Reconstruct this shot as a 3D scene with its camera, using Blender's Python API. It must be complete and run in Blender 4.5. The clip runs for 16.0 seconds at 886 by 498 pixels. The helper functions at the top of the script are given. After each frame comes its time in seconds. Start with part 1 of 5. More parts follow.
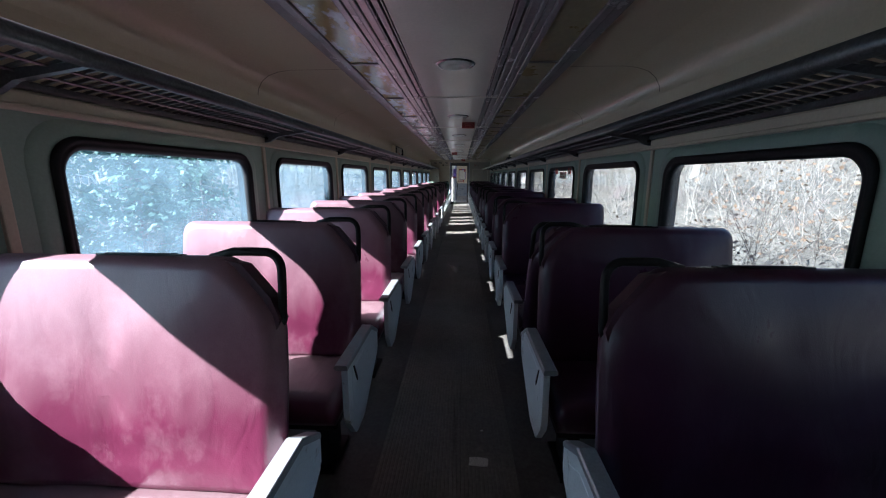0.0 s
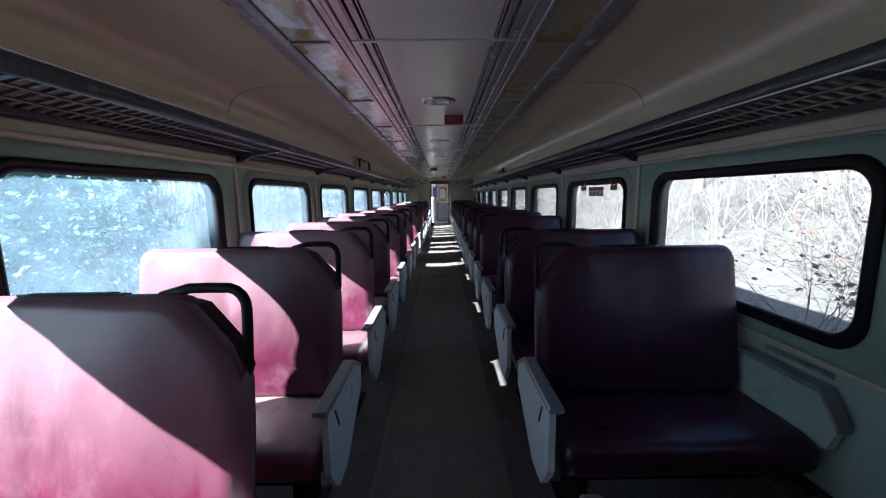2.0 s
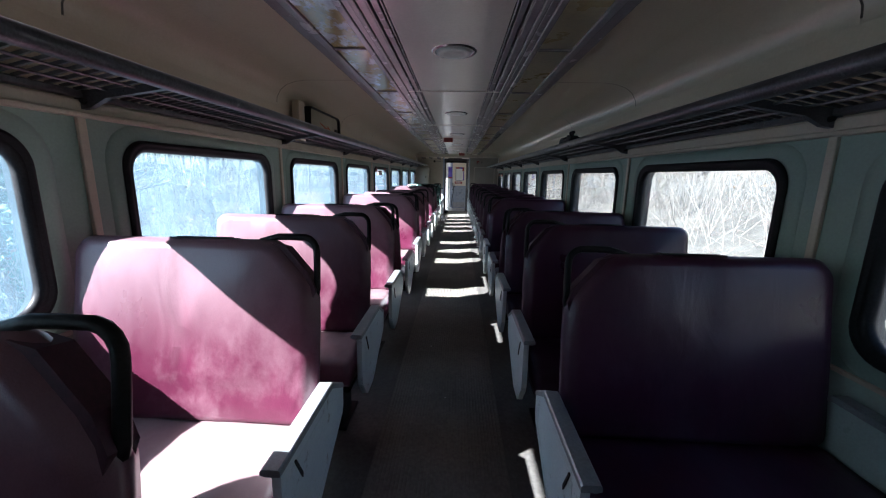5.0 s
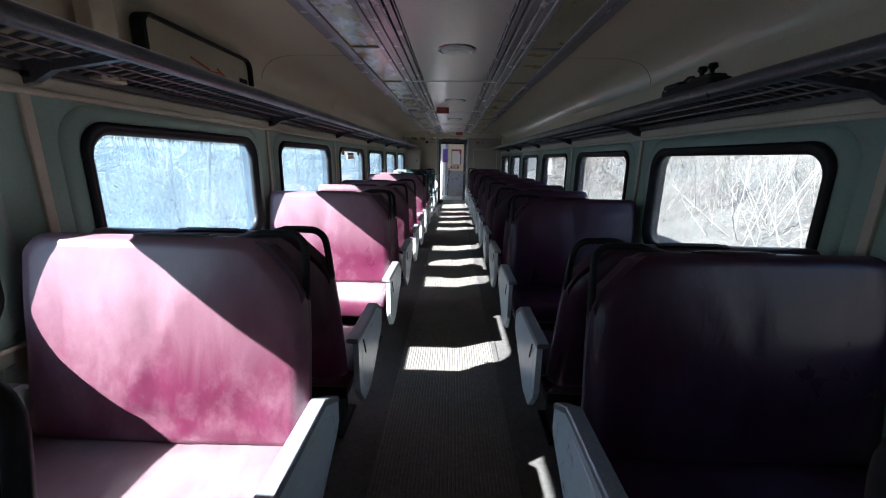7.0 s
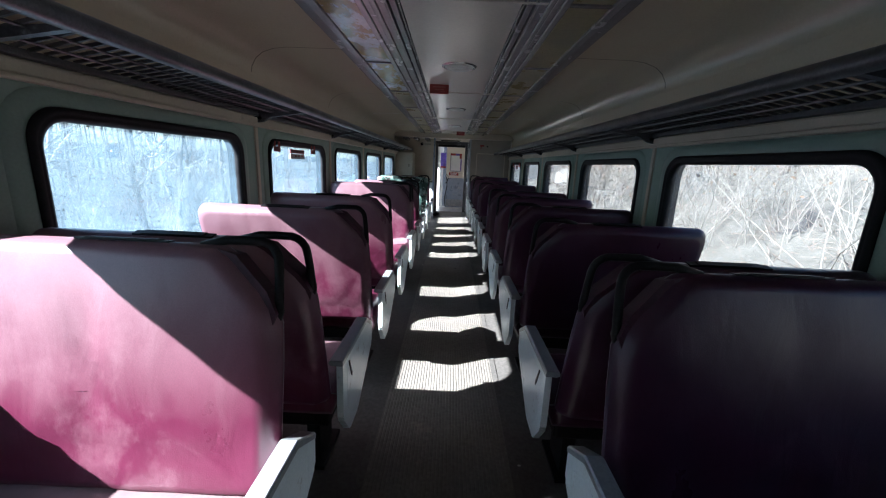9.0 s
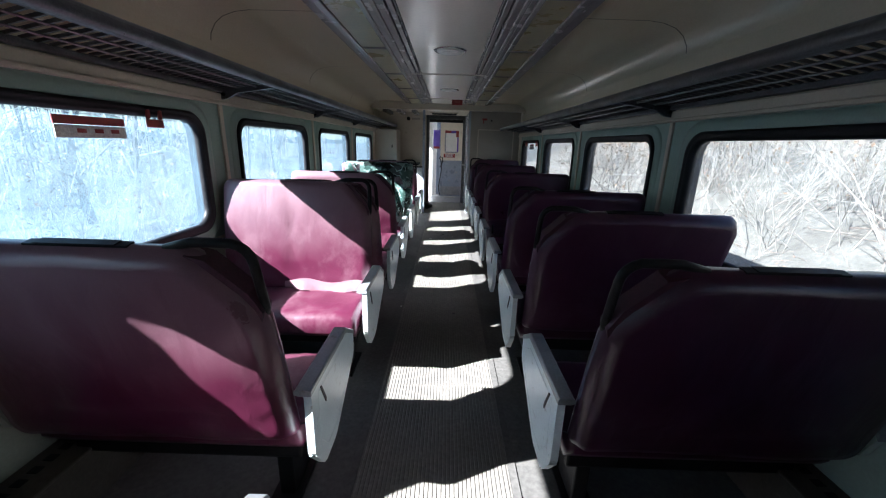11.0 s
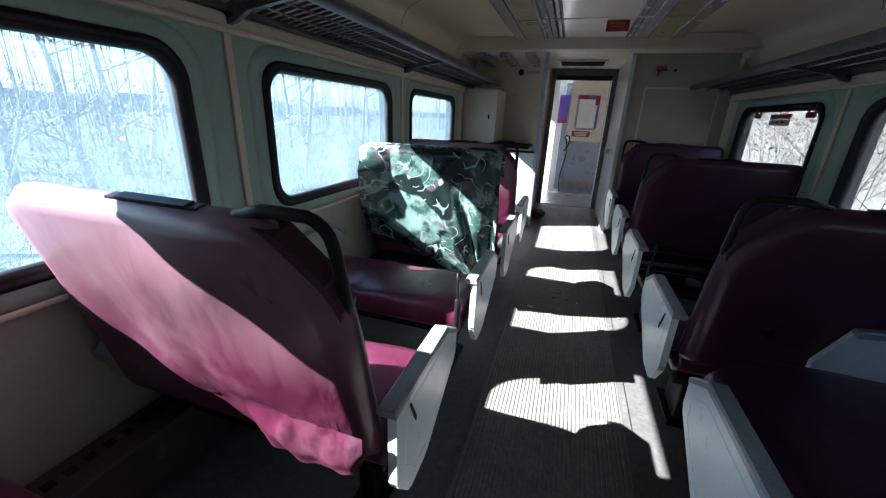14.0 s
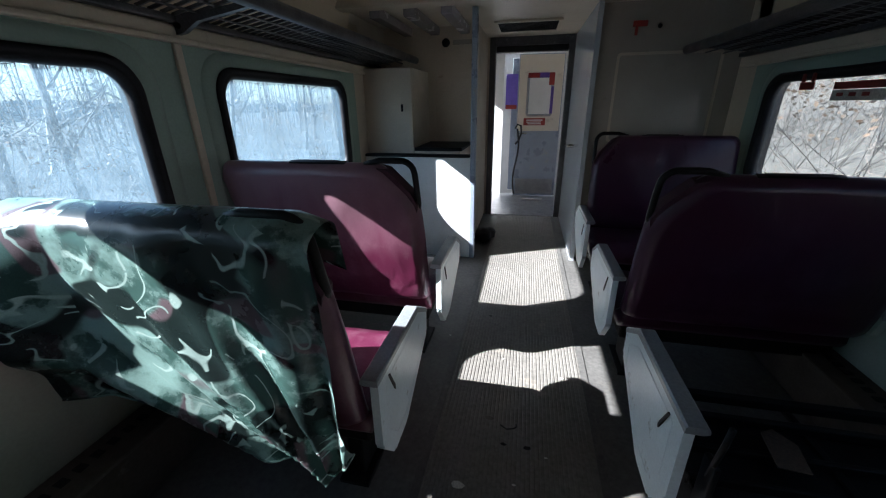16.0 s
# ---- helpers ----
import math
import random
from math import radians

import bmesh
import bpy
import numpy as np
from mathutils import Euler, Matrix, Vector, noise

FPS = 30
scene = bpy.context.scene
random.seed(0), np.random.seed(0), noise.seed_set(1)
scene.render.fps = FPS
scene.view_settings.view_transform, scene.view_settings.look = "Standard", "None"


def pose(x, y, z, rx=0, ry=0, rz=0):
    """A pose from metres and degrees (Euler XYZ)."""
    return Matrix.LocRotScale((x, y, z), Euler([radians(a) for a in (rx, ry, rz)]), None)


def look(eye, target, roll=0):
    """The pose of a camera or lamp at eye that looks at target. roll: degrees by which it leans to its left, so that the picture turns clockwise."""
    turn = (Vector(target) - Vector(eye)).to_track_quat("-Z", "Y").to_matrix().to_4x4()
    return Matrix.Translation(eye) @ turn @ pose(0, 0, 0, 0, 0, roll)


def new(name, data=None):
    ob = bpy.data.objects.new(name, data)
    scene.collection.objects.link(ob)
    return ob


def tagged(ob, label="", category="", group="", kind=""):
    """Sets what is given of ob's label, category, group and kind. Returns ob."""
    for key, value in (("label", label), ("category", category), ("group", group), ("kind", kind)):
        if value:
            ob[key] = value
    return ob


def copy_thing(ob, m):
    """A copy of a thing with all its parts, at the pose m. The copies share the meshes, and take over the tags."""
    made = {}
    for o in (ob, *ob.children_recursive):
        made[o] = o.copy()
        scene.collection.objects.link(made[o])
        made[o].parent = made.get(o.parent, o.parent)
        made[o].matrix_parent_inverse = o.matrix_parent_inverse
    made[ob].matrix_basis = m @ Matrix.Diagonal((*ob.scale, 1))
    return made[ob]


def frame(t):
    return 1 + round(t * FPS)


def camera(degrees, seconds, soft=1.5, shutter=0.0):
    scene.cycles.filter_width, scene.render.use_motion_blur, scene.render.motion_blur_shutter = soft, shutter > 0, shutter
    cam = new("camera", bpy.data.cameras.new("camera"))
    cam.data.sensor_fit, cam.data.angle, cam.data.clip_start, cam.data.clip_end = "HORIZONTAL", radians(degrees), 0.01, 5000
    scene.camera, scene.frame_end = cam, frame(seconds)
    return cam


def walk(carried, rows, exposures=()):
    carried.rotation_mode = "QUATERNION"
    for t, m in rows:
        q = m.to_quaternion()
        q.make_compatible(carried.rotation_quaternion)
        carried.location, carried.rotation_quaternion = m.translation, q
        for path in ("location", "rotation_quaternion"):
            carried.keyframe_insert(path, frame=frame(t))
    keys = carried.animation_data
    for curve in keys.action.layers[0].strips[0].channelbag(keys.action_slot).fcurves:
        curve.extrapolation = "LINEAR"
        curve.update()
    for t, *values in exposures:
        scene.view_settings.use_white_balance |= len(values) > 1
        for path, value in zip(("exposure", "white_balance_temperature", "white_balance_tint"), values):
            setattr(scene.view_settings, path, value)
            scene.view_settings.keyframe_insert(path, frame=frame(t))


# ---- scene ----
cam = camera(99.6, 16.0, soft=1.15)
PATH = [
    (0, (0.060, -1.194, 1.395), (-0.033, 0.767, 1.011), 0.03),
    (0.5, (0.050, -0.766, 1.405), (0.011, 1.211, 1.105), -1.05),
    (1, (0.057, -0.287, 1.442), (-0.012, 1.696, 1.199), -1.81),
    (1.5, (0.025, 0.250, 1.434), (0.041, 2.230, 1.157), -0.29),
    (2, (0.021, 0.680, 1.397), (0.028, 2.659, 1.109), -0.85),
    (2.5, (0.061, 1.147, 1.427), (0.011, 3.124, 1.125), -0.75),
    (3, (0.024, 1.636, 1.425), (0.031, 3.608, 1.090), 0.01),
    (3.5, (0.026, 2.133, 1.400), (0.001, 4.107, 1.074), 0.37),
    (4, (0.052, 2.587, 1.398), (0.030, 4.550, 1.019), 0.50),
    (4.2, (0.058, 2.800, 1.406), (0.049, 4.768, 1.050), 0.92),
    (6.3, (0.058, 4.982, 1.422), (-0.136, 6.921, 0.971), 1.08),
    (6.5, (0.056, 5.166, 1.439), (-0.137, 7.108, 1.001), 1.05),
    (7, (0.008, 5.587, 1.423), (-0.036, 7.530, 0.953), 1.00),
    (7.5, (-0.031, 5.974, 1.418), (-0.057, 7.911, 0.921), 1.90),
    (8, (0.002, 6.465, 1.434), (-0.070, 8.409, 0.970), 1.82),
    (8.5, (-0.020, 6.986, 1.411), (-0.035, 8.926, 0.929), 3.11),
    (9, (-0.006, 7.510, 1.402), (-0.033, 9.461, 0.961), 2.49),
    (11.5, (0.038, 10.022, 1.408), (0.026, 11.945, 0.857), 1.48),
    (12, (0.063, 10.520, 1.396), (-0.045, 12.447, 0.870), 1.28),
    (12.5, (0.044, 11.050, 1.369), (-0.113, 12.959, 0.793), 2.75),
    (13, (0.040, 11.507, 1.335), (-0.246, 13.393, 0.735), 1.83),
    (13.5, (0.046, 11.989, 1.358), (-0.449, 13.825, 0.740), 1.38),
    (14, (-0.081, 12.483, 1.335), (-0.649, 14.278, 0.662), 2.36),
    (14.5, (-0.068, 12.884, 1.340), (-0.809, 14.595, 0.616), -0.04),
    (15, (-0.098, 13.267, 1.342), (-0.987, 14.875, 0.553), -2.55),
    (15.5, (-0.108, 13.690, 1.318), (-0.905, 15.343, 0.522), -0.34),
    (16, (-0.025, 14.086, 1.368), (-0.425, 15.907, 0.646), -0.78),
]
walk(cam, [(t, look(eye, target, roll)) for t, eye, target, roll in PATH], [(0, 2.70, 5640, 10), (1, 2.90, 5640, 10), (3.5, 3.06, 5640, 10), (6.5, 2.92, 5640, 10), (7.5, 2.91, 5640, 10), (9, 2.83, 5640, 10), (11.5, 3.02, 5640, 10), (12.5, 2.98, 5640, 10), (13.5, 3.10, 5640, 10), (15, 2.81, 5640, 10), (15.5, 2.68, 5640, 10), (16, 2.48, 5640, 10)])

# ---- world and sun ----
SUN_WAY = Vector((1.0, 0.482, -0.75)).normalized()
world = bpy.data.worlds.new("daylight")
scene.world = world
world.use_nodes = True
wn, wl = world.node_tree.nodes, world.node_tree.links
sky = wn.new("ShaderNodeTexSky")
sky.sky_type = "NISHITA"
sky.sun_disc = False
sky.sun_elevation = math.asin(-SUN_WAY.z)
sky.sun_rotation = math.atan2(-SUN_WAY.x, -SUN_WAY.y)
wn["Background"].inputs["Strength"].default_value = 0.05
wl.new(sky.outputs["Color"], wn["Background"].inputs["Color"])
sun = new("sun", bpy.data.lights.new("sun", "SUN"))
sun.data.energy = 5.0
sun.data.angle = radians(0.5)
sun.data.color = (1.0, 0.95, 0.88)
sun.matrix_world = look((-20, -8, 18), Vector((-20, -8, 18)) + SUN_WAY)


# ---- materials ----
def material(name, colour, second=None, rough=0.5, metal=0.0, scale=6.0, blend=0.5, fine=120.0, bump=0.15, grain=0.25,
             stretch=(1, 1, 1), coat=0.0, per_piece=0.0, rough_vary=0.15, wear=None, wear_amount=0.0, wear_scale=9.0):
    """A painted, moulded or woven surface: two colours mixed by a large noise, a fine grain, worn spots and a fine relief."""
    m = bpy.data.materials.new(name)
    m.use_nodes = True
    n, l = m.node_tree.nodes, m.node_tree.links
    b = n["Principled BSDF"]
    tc = n.new("ShaderNodeTexCoord")
    mp = n.new("ShaderNodeMapping")
    mp.inputs["Scale"].default_value = stretch
    info = n.new("ShaderNodeObjectInfo")
    shift = n.new("ShaderNodeVectorMath")
    shift.operation = "ADD"
    spread = n.new("ShaderNodeMath")
    spread.operation = "MULTIPLY"
    spread.inputs[1].default_value = 17.0
    l.new(info.outputs["Random"], spread.inputs[0])
    l.new(tc.outputs["Object"], shift.inputs[0])
    l.new(spread.outputs[0], shift.inputs[1])
    l.new(shift.outputs[0], mp.inputs["Vector"])
    big = n.new("ShaderNodeTexNoise")
    big.inputs["Scale"].default_value = scale
    big.inputs["Detail"].default_value = 6
    big.inputs["Roughness"].default_value = 0.62
    l.new(mp.outputs[0], big.inputs["Vector"])
    small = n.new("ShaderNodeTexNoise")
    small.inputs["Scale"].default_value = fine
    small.inputs["Detail"].default_value = 3
    l.new(mp.outputs[0], small.inputs["Vector"])
    ramp = n.new("ShaderNodeValToRGB")
    ramp.color_ramp.elements[0].position = 0.5 - 0.25 * (1.2 - blend)
    ramp.color_ramp.elements[1].position = 0.5 + 0.25 * (1.2 - blend) + 0.05
    ramp.color_ramp.elements[0].color = (*colour, 1)
    ramp.color_ramp.elements[1].color = (*(second or [c * 0.8 for c in colour]), 1)
    l.new(big.outputs["Fac"], ramp.inputs["Fac"])
    last = ramp.outputs["Color"]
    if wear:
        spots = n.new("ShaderNodeTexNoise")
        spots.inputs["Scale"].default_value = wear_scale
        spots.inputs["Detail"].default_value = 9
        spots.inputs["Roughness"].default_value = 0.7
        l.new(mp.outputs[0], spots.inputs["Vector"])
        edge = n.new("ShaderNodeValToRGB")
        edge.color_ramp.elements[0].position = 0.66 - 0.25 * wear_amount
        edge.color_ramp.elements[1].position = 0.76 - 0.2 * wear_amount
        l.new(spots.outputs["Fac"], edge.inputs["Fac"])
        mix = n.new("ShaderNodeMix")
        mix.data_type = "RGBA"
        mix.inputs["B"].default_value = (*wear, 1)
        l.new(edge.outputs["Color"], mix.inputs["Factor"])
        l.new(last, mix.inputs["A"])
        last = mix.outputs["Result"]
    hsv = n.new("ShaderNodeHueSaturation")
    val = n.new("ShaderNodeMapRange")
    val.inputs["From Min"].default_value, val.inputs["From Max"].default_value = 0.3, 0.7
    val.inputs["To Min"].default_value, val.inputs["To Max"].default_value = 1 - grain, 1 + grain
    l.new(small.outputs["Fac"], val.inputs["Value"])
    if per_piece:
        pv = n.new("ShaderNodeMapRange")
        pv.inputs["To Min"].default_value, pv.inputs["To Max"].default_value = 1 - per_piece, 1 + per_piece
        l.new(info.outputs["Random"], pv.inputs["Value"])
        mul = n.new("ShaderNodeMath")
        mul.operation = "MULTIPLY"
        l.new(val.outputs[0], mul.inputs[0])
        l.new(pv.outputs[0], mul.inputs[1])
        l.new(mul.outputs[0], hsv.inputs["Value"])
    else:
        l.new(val.outputs[0], hsv.inputs["Value"])
    l.new(last, hsv.inputs["Color"])
    l.new(hsv.outputs[0], b.inputs["Base Color"])
    rr = n.new("ShaderNodeMapRange")
    rr.inputs["To Min"].default_value, rr.inputs["To Max"].default_value = max(0.03, rough - rough_vary), min(1, rough + rough_vary)
    l.new(big.outputs["Fac"], rr.inputs["Value"])
    l.new(rr.outputs[0], b.inputs["Roughness"])
    b.inputs["Metallic"].default_value = metal
    b.inputs["Coat Weight"].default_value = coat
    if bump:
        bm_node = n.new("ShaderNodeBump")
        bm_node.inputs["Strength"].default_value = bump
        bm_node.inputs["Distance"].default_value = 0.004
        l.new(small.outputs["Fac"], bm_node.inputs["Height"])
        l.new(bm_node.outputs[0], b.inputs["Normal"])
    return m


def vinyl(name, colour, faded, dust, fade_glare=0.75, slack=0.09):
    """Old vinyl upholstery: faded patches, dust, painted glare towards the top, a leather grain and long slack creases.
    """
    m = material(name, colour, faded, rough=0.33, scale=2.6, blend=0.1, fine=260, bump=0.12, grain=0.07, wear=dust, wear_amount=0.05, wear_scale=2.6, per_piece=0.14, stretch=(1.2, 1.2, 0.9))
    n, l = m.node_tree.nodes, m.node_tree.links
    b = n["Principled BSDF"]
    b.inputs["Specular IOR Level"].default_value = 0.48
    dusty = [x for x in n if x.type == "VALTORGB"][1]
    dusty.color_ramp.elements[0].position, dusty.color_ramp.elements[1].position = 0.50, 0.95
    tc = next(x for x in n if x.type == "MAPPING")
    mp = n.new("ShaderNodeMapping")
    mp.inputs["Scale"].default_value = (5, 2, 2.4)
    mp.inputs["Rotation"].default_value = (0, 0.5, 0)
    l.new(tc.outputs[0], mp.inputs["Vector"])
    crease = n.new("ShaderNodeTexNoise")
    crease.inputs["Scale"].default_value = 1.6
    crease.inputs["Detail"].default_value = 3
    crease.inputs["Distortion"].default_value = 0.8
    l.new(mp.outputs[0], crease.inputs["Vector"])
    first = next(x for x in n if x.type == "BUMP")
    # tight puckers that run in from the aisle edge, where the cover is pulled over the corner
    raw = n.new("ShaderNodeTexCoord")
    axis = n.new("ShaderNodeSeparateXYZ")
    l.new(raw.outputs["Object"], axis.inputs[0])

    def calc(op, a, *rest):
        k = n.new("ShaderNodeMath")
        k.operation = op
        for i, v in enumerate((a,) + rest):
            if isinstance(v, (int, float)):
                k.inputs[i].default_value = v
            else:
                l.new(v, k.inputs[i])
        return k.outputs[0]

    # covers paler towards the top: some fading, plus sunlit glare painted into the colour
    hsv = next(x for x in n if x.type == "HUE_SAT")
    fade_glare_mix = n.new("ShaderNodeMix")
    fade_glare_mix.data_type = "RGBA"
    fade_glare_mix.inputs["B"].default_value = (*[0.1 * c + 0.9 * d for c, d in zip(faded, dust)], 1)
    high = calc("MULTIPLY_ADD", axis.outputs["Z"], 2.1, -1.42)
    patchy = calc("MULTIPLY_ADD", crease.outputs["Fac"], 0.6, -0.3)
    l.new(calc("MINIMUM", fade_glare, calc("MAXIMUM", 0.0, calc("ADD", high, patchy))), fade_glare_mix.inputs["Factor"])
    l.new(hsv.inputs["Color"].links[0].from_socket, fade_glare_mix.inputs["A"])
    l.new(fade_glare_mix.outputs["Result"], hsv.inputs["Color"])

    across = calc("ABSOLUTE", axis.outputs["X"])
    near_edge = calc("SMOOTH_MIN", 1.0, calc("MAXIMUM", 0.0, calc("MULTIPLY_ADD", across, -5.0, 3.5)), 0.2)
    band = calc("MAXIMUM", 0.0, calc("SUBTRACT", 1.0, calc("ABSOLUTE", calc("MULTIPLY_ADD", axis.outputs["Z"], 5.0, -2.75))))
    slant = calc("MULTIPLY_ADD", axis.outputs["Z"], 40.0, calc("MULTIPLY", across, 30.0))
    waves = calc("SINE", calc("MULTIPLY_ADD", crease.outputs["Fac"], 12.0, slant))
    puckers = calc("MULTIPLY", waves, calc("MULTIPLY", near_edge, band))
    pinch = n.new("ShaderNodeBump")
    pinch.inputs["Strength"].default_value = 0.11
    pinch.inputs["Distance"].default_value = 0.012
    l.new(puckers, pinch.inputs["Height"])
    l.new(first.outputs[0], pinch.inputs["Normal"])
    first = pinch
    bump = n.new("ShaderNodeBump")
    bump.inputs["Strength"].default_value = slack
    bump.inputs["Distance"].default_value = 0.03
    l.new(crease.outputs["Fac"], bump.inputs["Height"])
    l.new(first.outputs[0], bump.inputs["Normal"])
    l.new(bump.outputs[0], b.inputs["Normal"])
    return m


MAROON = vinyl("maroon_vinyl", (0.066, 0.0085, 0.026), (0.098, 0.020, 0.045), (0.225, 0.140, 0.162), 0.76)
# right-hand seats: a darker copy of the vinyl, with their shade in its colour
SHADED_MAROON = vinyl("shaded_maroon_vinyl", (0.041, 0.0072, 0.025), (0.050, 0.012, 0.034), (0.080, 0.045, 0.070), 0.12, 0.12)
DUSTY_MAROON = vinyl("dusty_maroon_vinyl", (0.066, 0.0095, 0.027), (0.088, 0.019, 0.040), (0.16, 0.085, 0.10))


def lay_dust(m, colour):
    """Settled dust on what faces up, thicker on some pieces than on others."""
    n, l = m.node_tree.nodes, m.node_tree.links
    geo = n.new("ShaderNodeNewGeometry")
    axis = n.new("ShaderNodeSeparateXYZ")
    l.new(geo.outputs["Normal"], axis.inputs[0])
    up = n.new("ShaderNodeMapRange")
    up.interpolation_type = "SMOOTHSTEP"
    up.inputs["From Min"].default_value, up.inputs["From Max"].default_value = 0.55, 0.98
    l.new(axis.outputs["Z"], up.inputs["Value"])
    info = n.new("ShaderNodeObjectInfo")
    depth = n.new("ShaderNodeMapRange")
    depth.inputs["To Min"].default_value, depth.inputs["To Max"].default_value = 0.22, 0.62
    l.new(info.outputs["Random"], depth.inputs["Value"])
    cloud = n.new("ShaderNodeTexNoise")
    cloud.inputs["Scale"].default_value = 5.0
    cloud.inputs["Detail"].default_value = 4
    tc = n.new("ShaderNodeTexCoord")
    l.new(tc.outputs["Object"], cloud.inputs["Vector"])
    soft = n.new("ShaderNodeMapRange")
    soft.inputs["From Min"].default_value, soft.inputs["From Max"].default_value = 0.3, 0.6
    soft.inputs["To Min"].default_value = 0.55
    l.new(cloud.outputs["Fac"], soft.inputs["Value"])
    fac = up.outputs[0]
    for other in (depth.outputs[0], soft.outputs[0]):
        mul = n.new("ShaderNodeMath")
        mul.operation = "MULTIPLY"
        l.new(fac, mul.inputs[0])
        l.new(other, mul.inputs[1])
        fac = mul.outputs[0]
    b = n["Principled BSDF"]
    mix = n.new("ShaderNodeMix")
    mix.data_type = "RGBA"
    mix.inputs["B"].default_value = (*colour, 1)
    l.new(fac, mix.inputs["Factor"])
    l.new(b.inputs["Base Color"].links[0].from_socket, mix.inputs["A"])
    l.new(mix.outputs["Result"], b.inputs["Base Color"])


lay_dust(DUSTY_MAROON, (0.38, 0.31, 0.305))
DARK_VINYL = material("dark_vinyl", (0.040, 0.009, 0.020), (0.055, 0.013, 0.028), rough=0.6, scale=8, bump=0.1)
BLACK_STEEL = material("black_steel", (0.008, 0.008, 0.0095), (0.015, 0.014, 0.0135), rough=0.45, metal=0.0, scale=14, bump=0.08)
RUBBER = material("black_rubber", (0.008, 0.008, 0.010), (0.018, 0.018, 0.020), rough=0.5, scale=9, bump=0.1)
for dull, level in ((RUBBER, 0.2), (BLACK_STEEL, 0.16)):
    dull.node_tree.nodes["Principled BSDF"].inputs["Specular IOR Level"].default_value = level
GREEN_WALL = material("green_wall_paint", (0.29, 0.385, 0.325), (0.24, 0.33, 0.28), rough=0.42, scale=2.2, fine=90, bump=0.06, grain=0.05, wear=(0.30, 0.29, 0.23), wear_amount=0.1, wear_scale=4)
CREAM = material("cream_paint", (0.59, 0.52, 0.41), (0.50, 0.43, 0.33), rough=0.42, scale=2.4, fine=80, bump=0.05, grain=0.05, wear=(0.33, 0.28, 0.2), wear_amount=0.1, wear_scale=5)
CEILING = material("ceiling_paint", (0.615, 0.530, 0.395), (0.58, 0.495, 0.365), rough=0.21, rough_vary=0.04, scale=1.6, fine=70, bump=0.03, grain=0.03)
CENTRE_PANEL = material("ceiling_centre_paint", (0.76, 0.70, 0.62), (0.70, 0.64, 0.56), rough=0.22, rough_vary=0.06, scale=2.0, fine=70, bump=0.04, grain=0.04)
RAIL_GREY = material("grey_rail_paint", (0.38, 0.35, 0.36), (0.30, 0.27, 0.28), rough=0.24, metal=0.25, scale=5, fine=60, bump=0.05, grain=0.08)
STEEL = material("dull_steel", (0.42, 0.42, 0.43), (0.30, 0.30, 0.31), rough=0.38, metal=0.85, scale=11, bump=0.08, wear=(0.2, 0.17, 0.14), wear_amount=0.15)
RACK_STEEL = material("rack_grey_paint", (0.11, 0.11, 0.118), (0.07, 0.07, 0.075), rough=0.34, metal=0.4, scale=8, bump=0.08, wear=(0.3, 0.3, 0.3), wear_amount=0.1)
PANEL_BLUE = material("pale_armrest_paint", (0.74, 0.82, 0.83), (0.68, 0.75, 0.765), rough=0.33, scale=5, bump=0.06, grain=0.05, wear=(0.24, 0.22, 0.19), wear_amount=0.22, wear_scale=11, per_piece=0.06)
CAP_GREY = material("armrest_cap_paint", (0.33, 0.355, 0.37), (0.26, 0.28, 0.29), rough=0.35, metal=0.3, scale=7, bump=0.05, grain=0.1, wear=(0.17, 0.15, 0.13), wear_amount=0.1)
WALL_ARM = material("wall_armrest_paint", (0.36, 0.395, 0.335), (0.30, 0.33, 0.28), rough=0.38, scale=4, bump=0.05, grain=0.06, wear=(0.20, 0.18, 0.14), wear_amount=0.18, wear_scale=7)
# right-hand copies of the wall paints, made paler for the cool window light
LIT_GREEN_ARM = material("green_armrest_paint", (0.50, 0.61, 0.56), (0.42, 0.52, 0.47), rough=0.3, scale=4, bump=0.05, grain=0.06, wear=(0.24, 0.23, 0.19), wear_amount=0.15, wear_scale=7)
LIT_GREEN_LOW = material("green_lower_paint", (0.42, 0.53, 0.47), (0.35, 0.45, 0.39), rough=0.34, scale=2.4, fine=90, bump=0.05, grain=0.05, wear=(0.28, 0.27, 0.22), wear_amount=0.12, wear_scale=5)
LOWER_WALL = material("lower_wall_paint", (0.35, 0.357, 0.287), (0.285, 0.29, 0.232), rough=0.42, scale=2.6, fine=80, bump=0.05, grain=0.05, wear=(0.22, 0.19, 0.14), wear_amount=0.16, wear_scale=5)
FLOOR_DARK = material("grey_rubber_floor", (0.125, 0.119, 0.110), (0.085, 0.081, 0.075), rough=0.6, scale=3, fine=50, bump=0.15, grain=0.2, wear=(0.15, 0.138, 0.12), wear_amount=0.25, wear_scale=6)
FLOOR_RIB = material("ribbed_aisle_rubber", (0.20, 0.186, 0.165), (0.142, 0.131, 0.115), rough=0.65, scale=2.2, fine=60, bump=0.15, grain=0.2, wear=(0.25, 0.22, 0.18), wear_amount=0.25, wear_scale=5)
GRIME = material("grimy_brown_paint", (0.085, 0.07, 0.055), (0.05, 0.042, 0.035), rough=0.6, scale=4, fine=60, bump=0.12, grain=0.15, wear=(0.14, 0.12, 0.10), wear_amount=0.2)
DIFFUSER = material("yellowed_diffuser", (0.36, 0.29, 0.13), (0.27, 0.24, 0.17), rough=0.3, scale=3, fine=40, bump=0.05, grain=0.1)
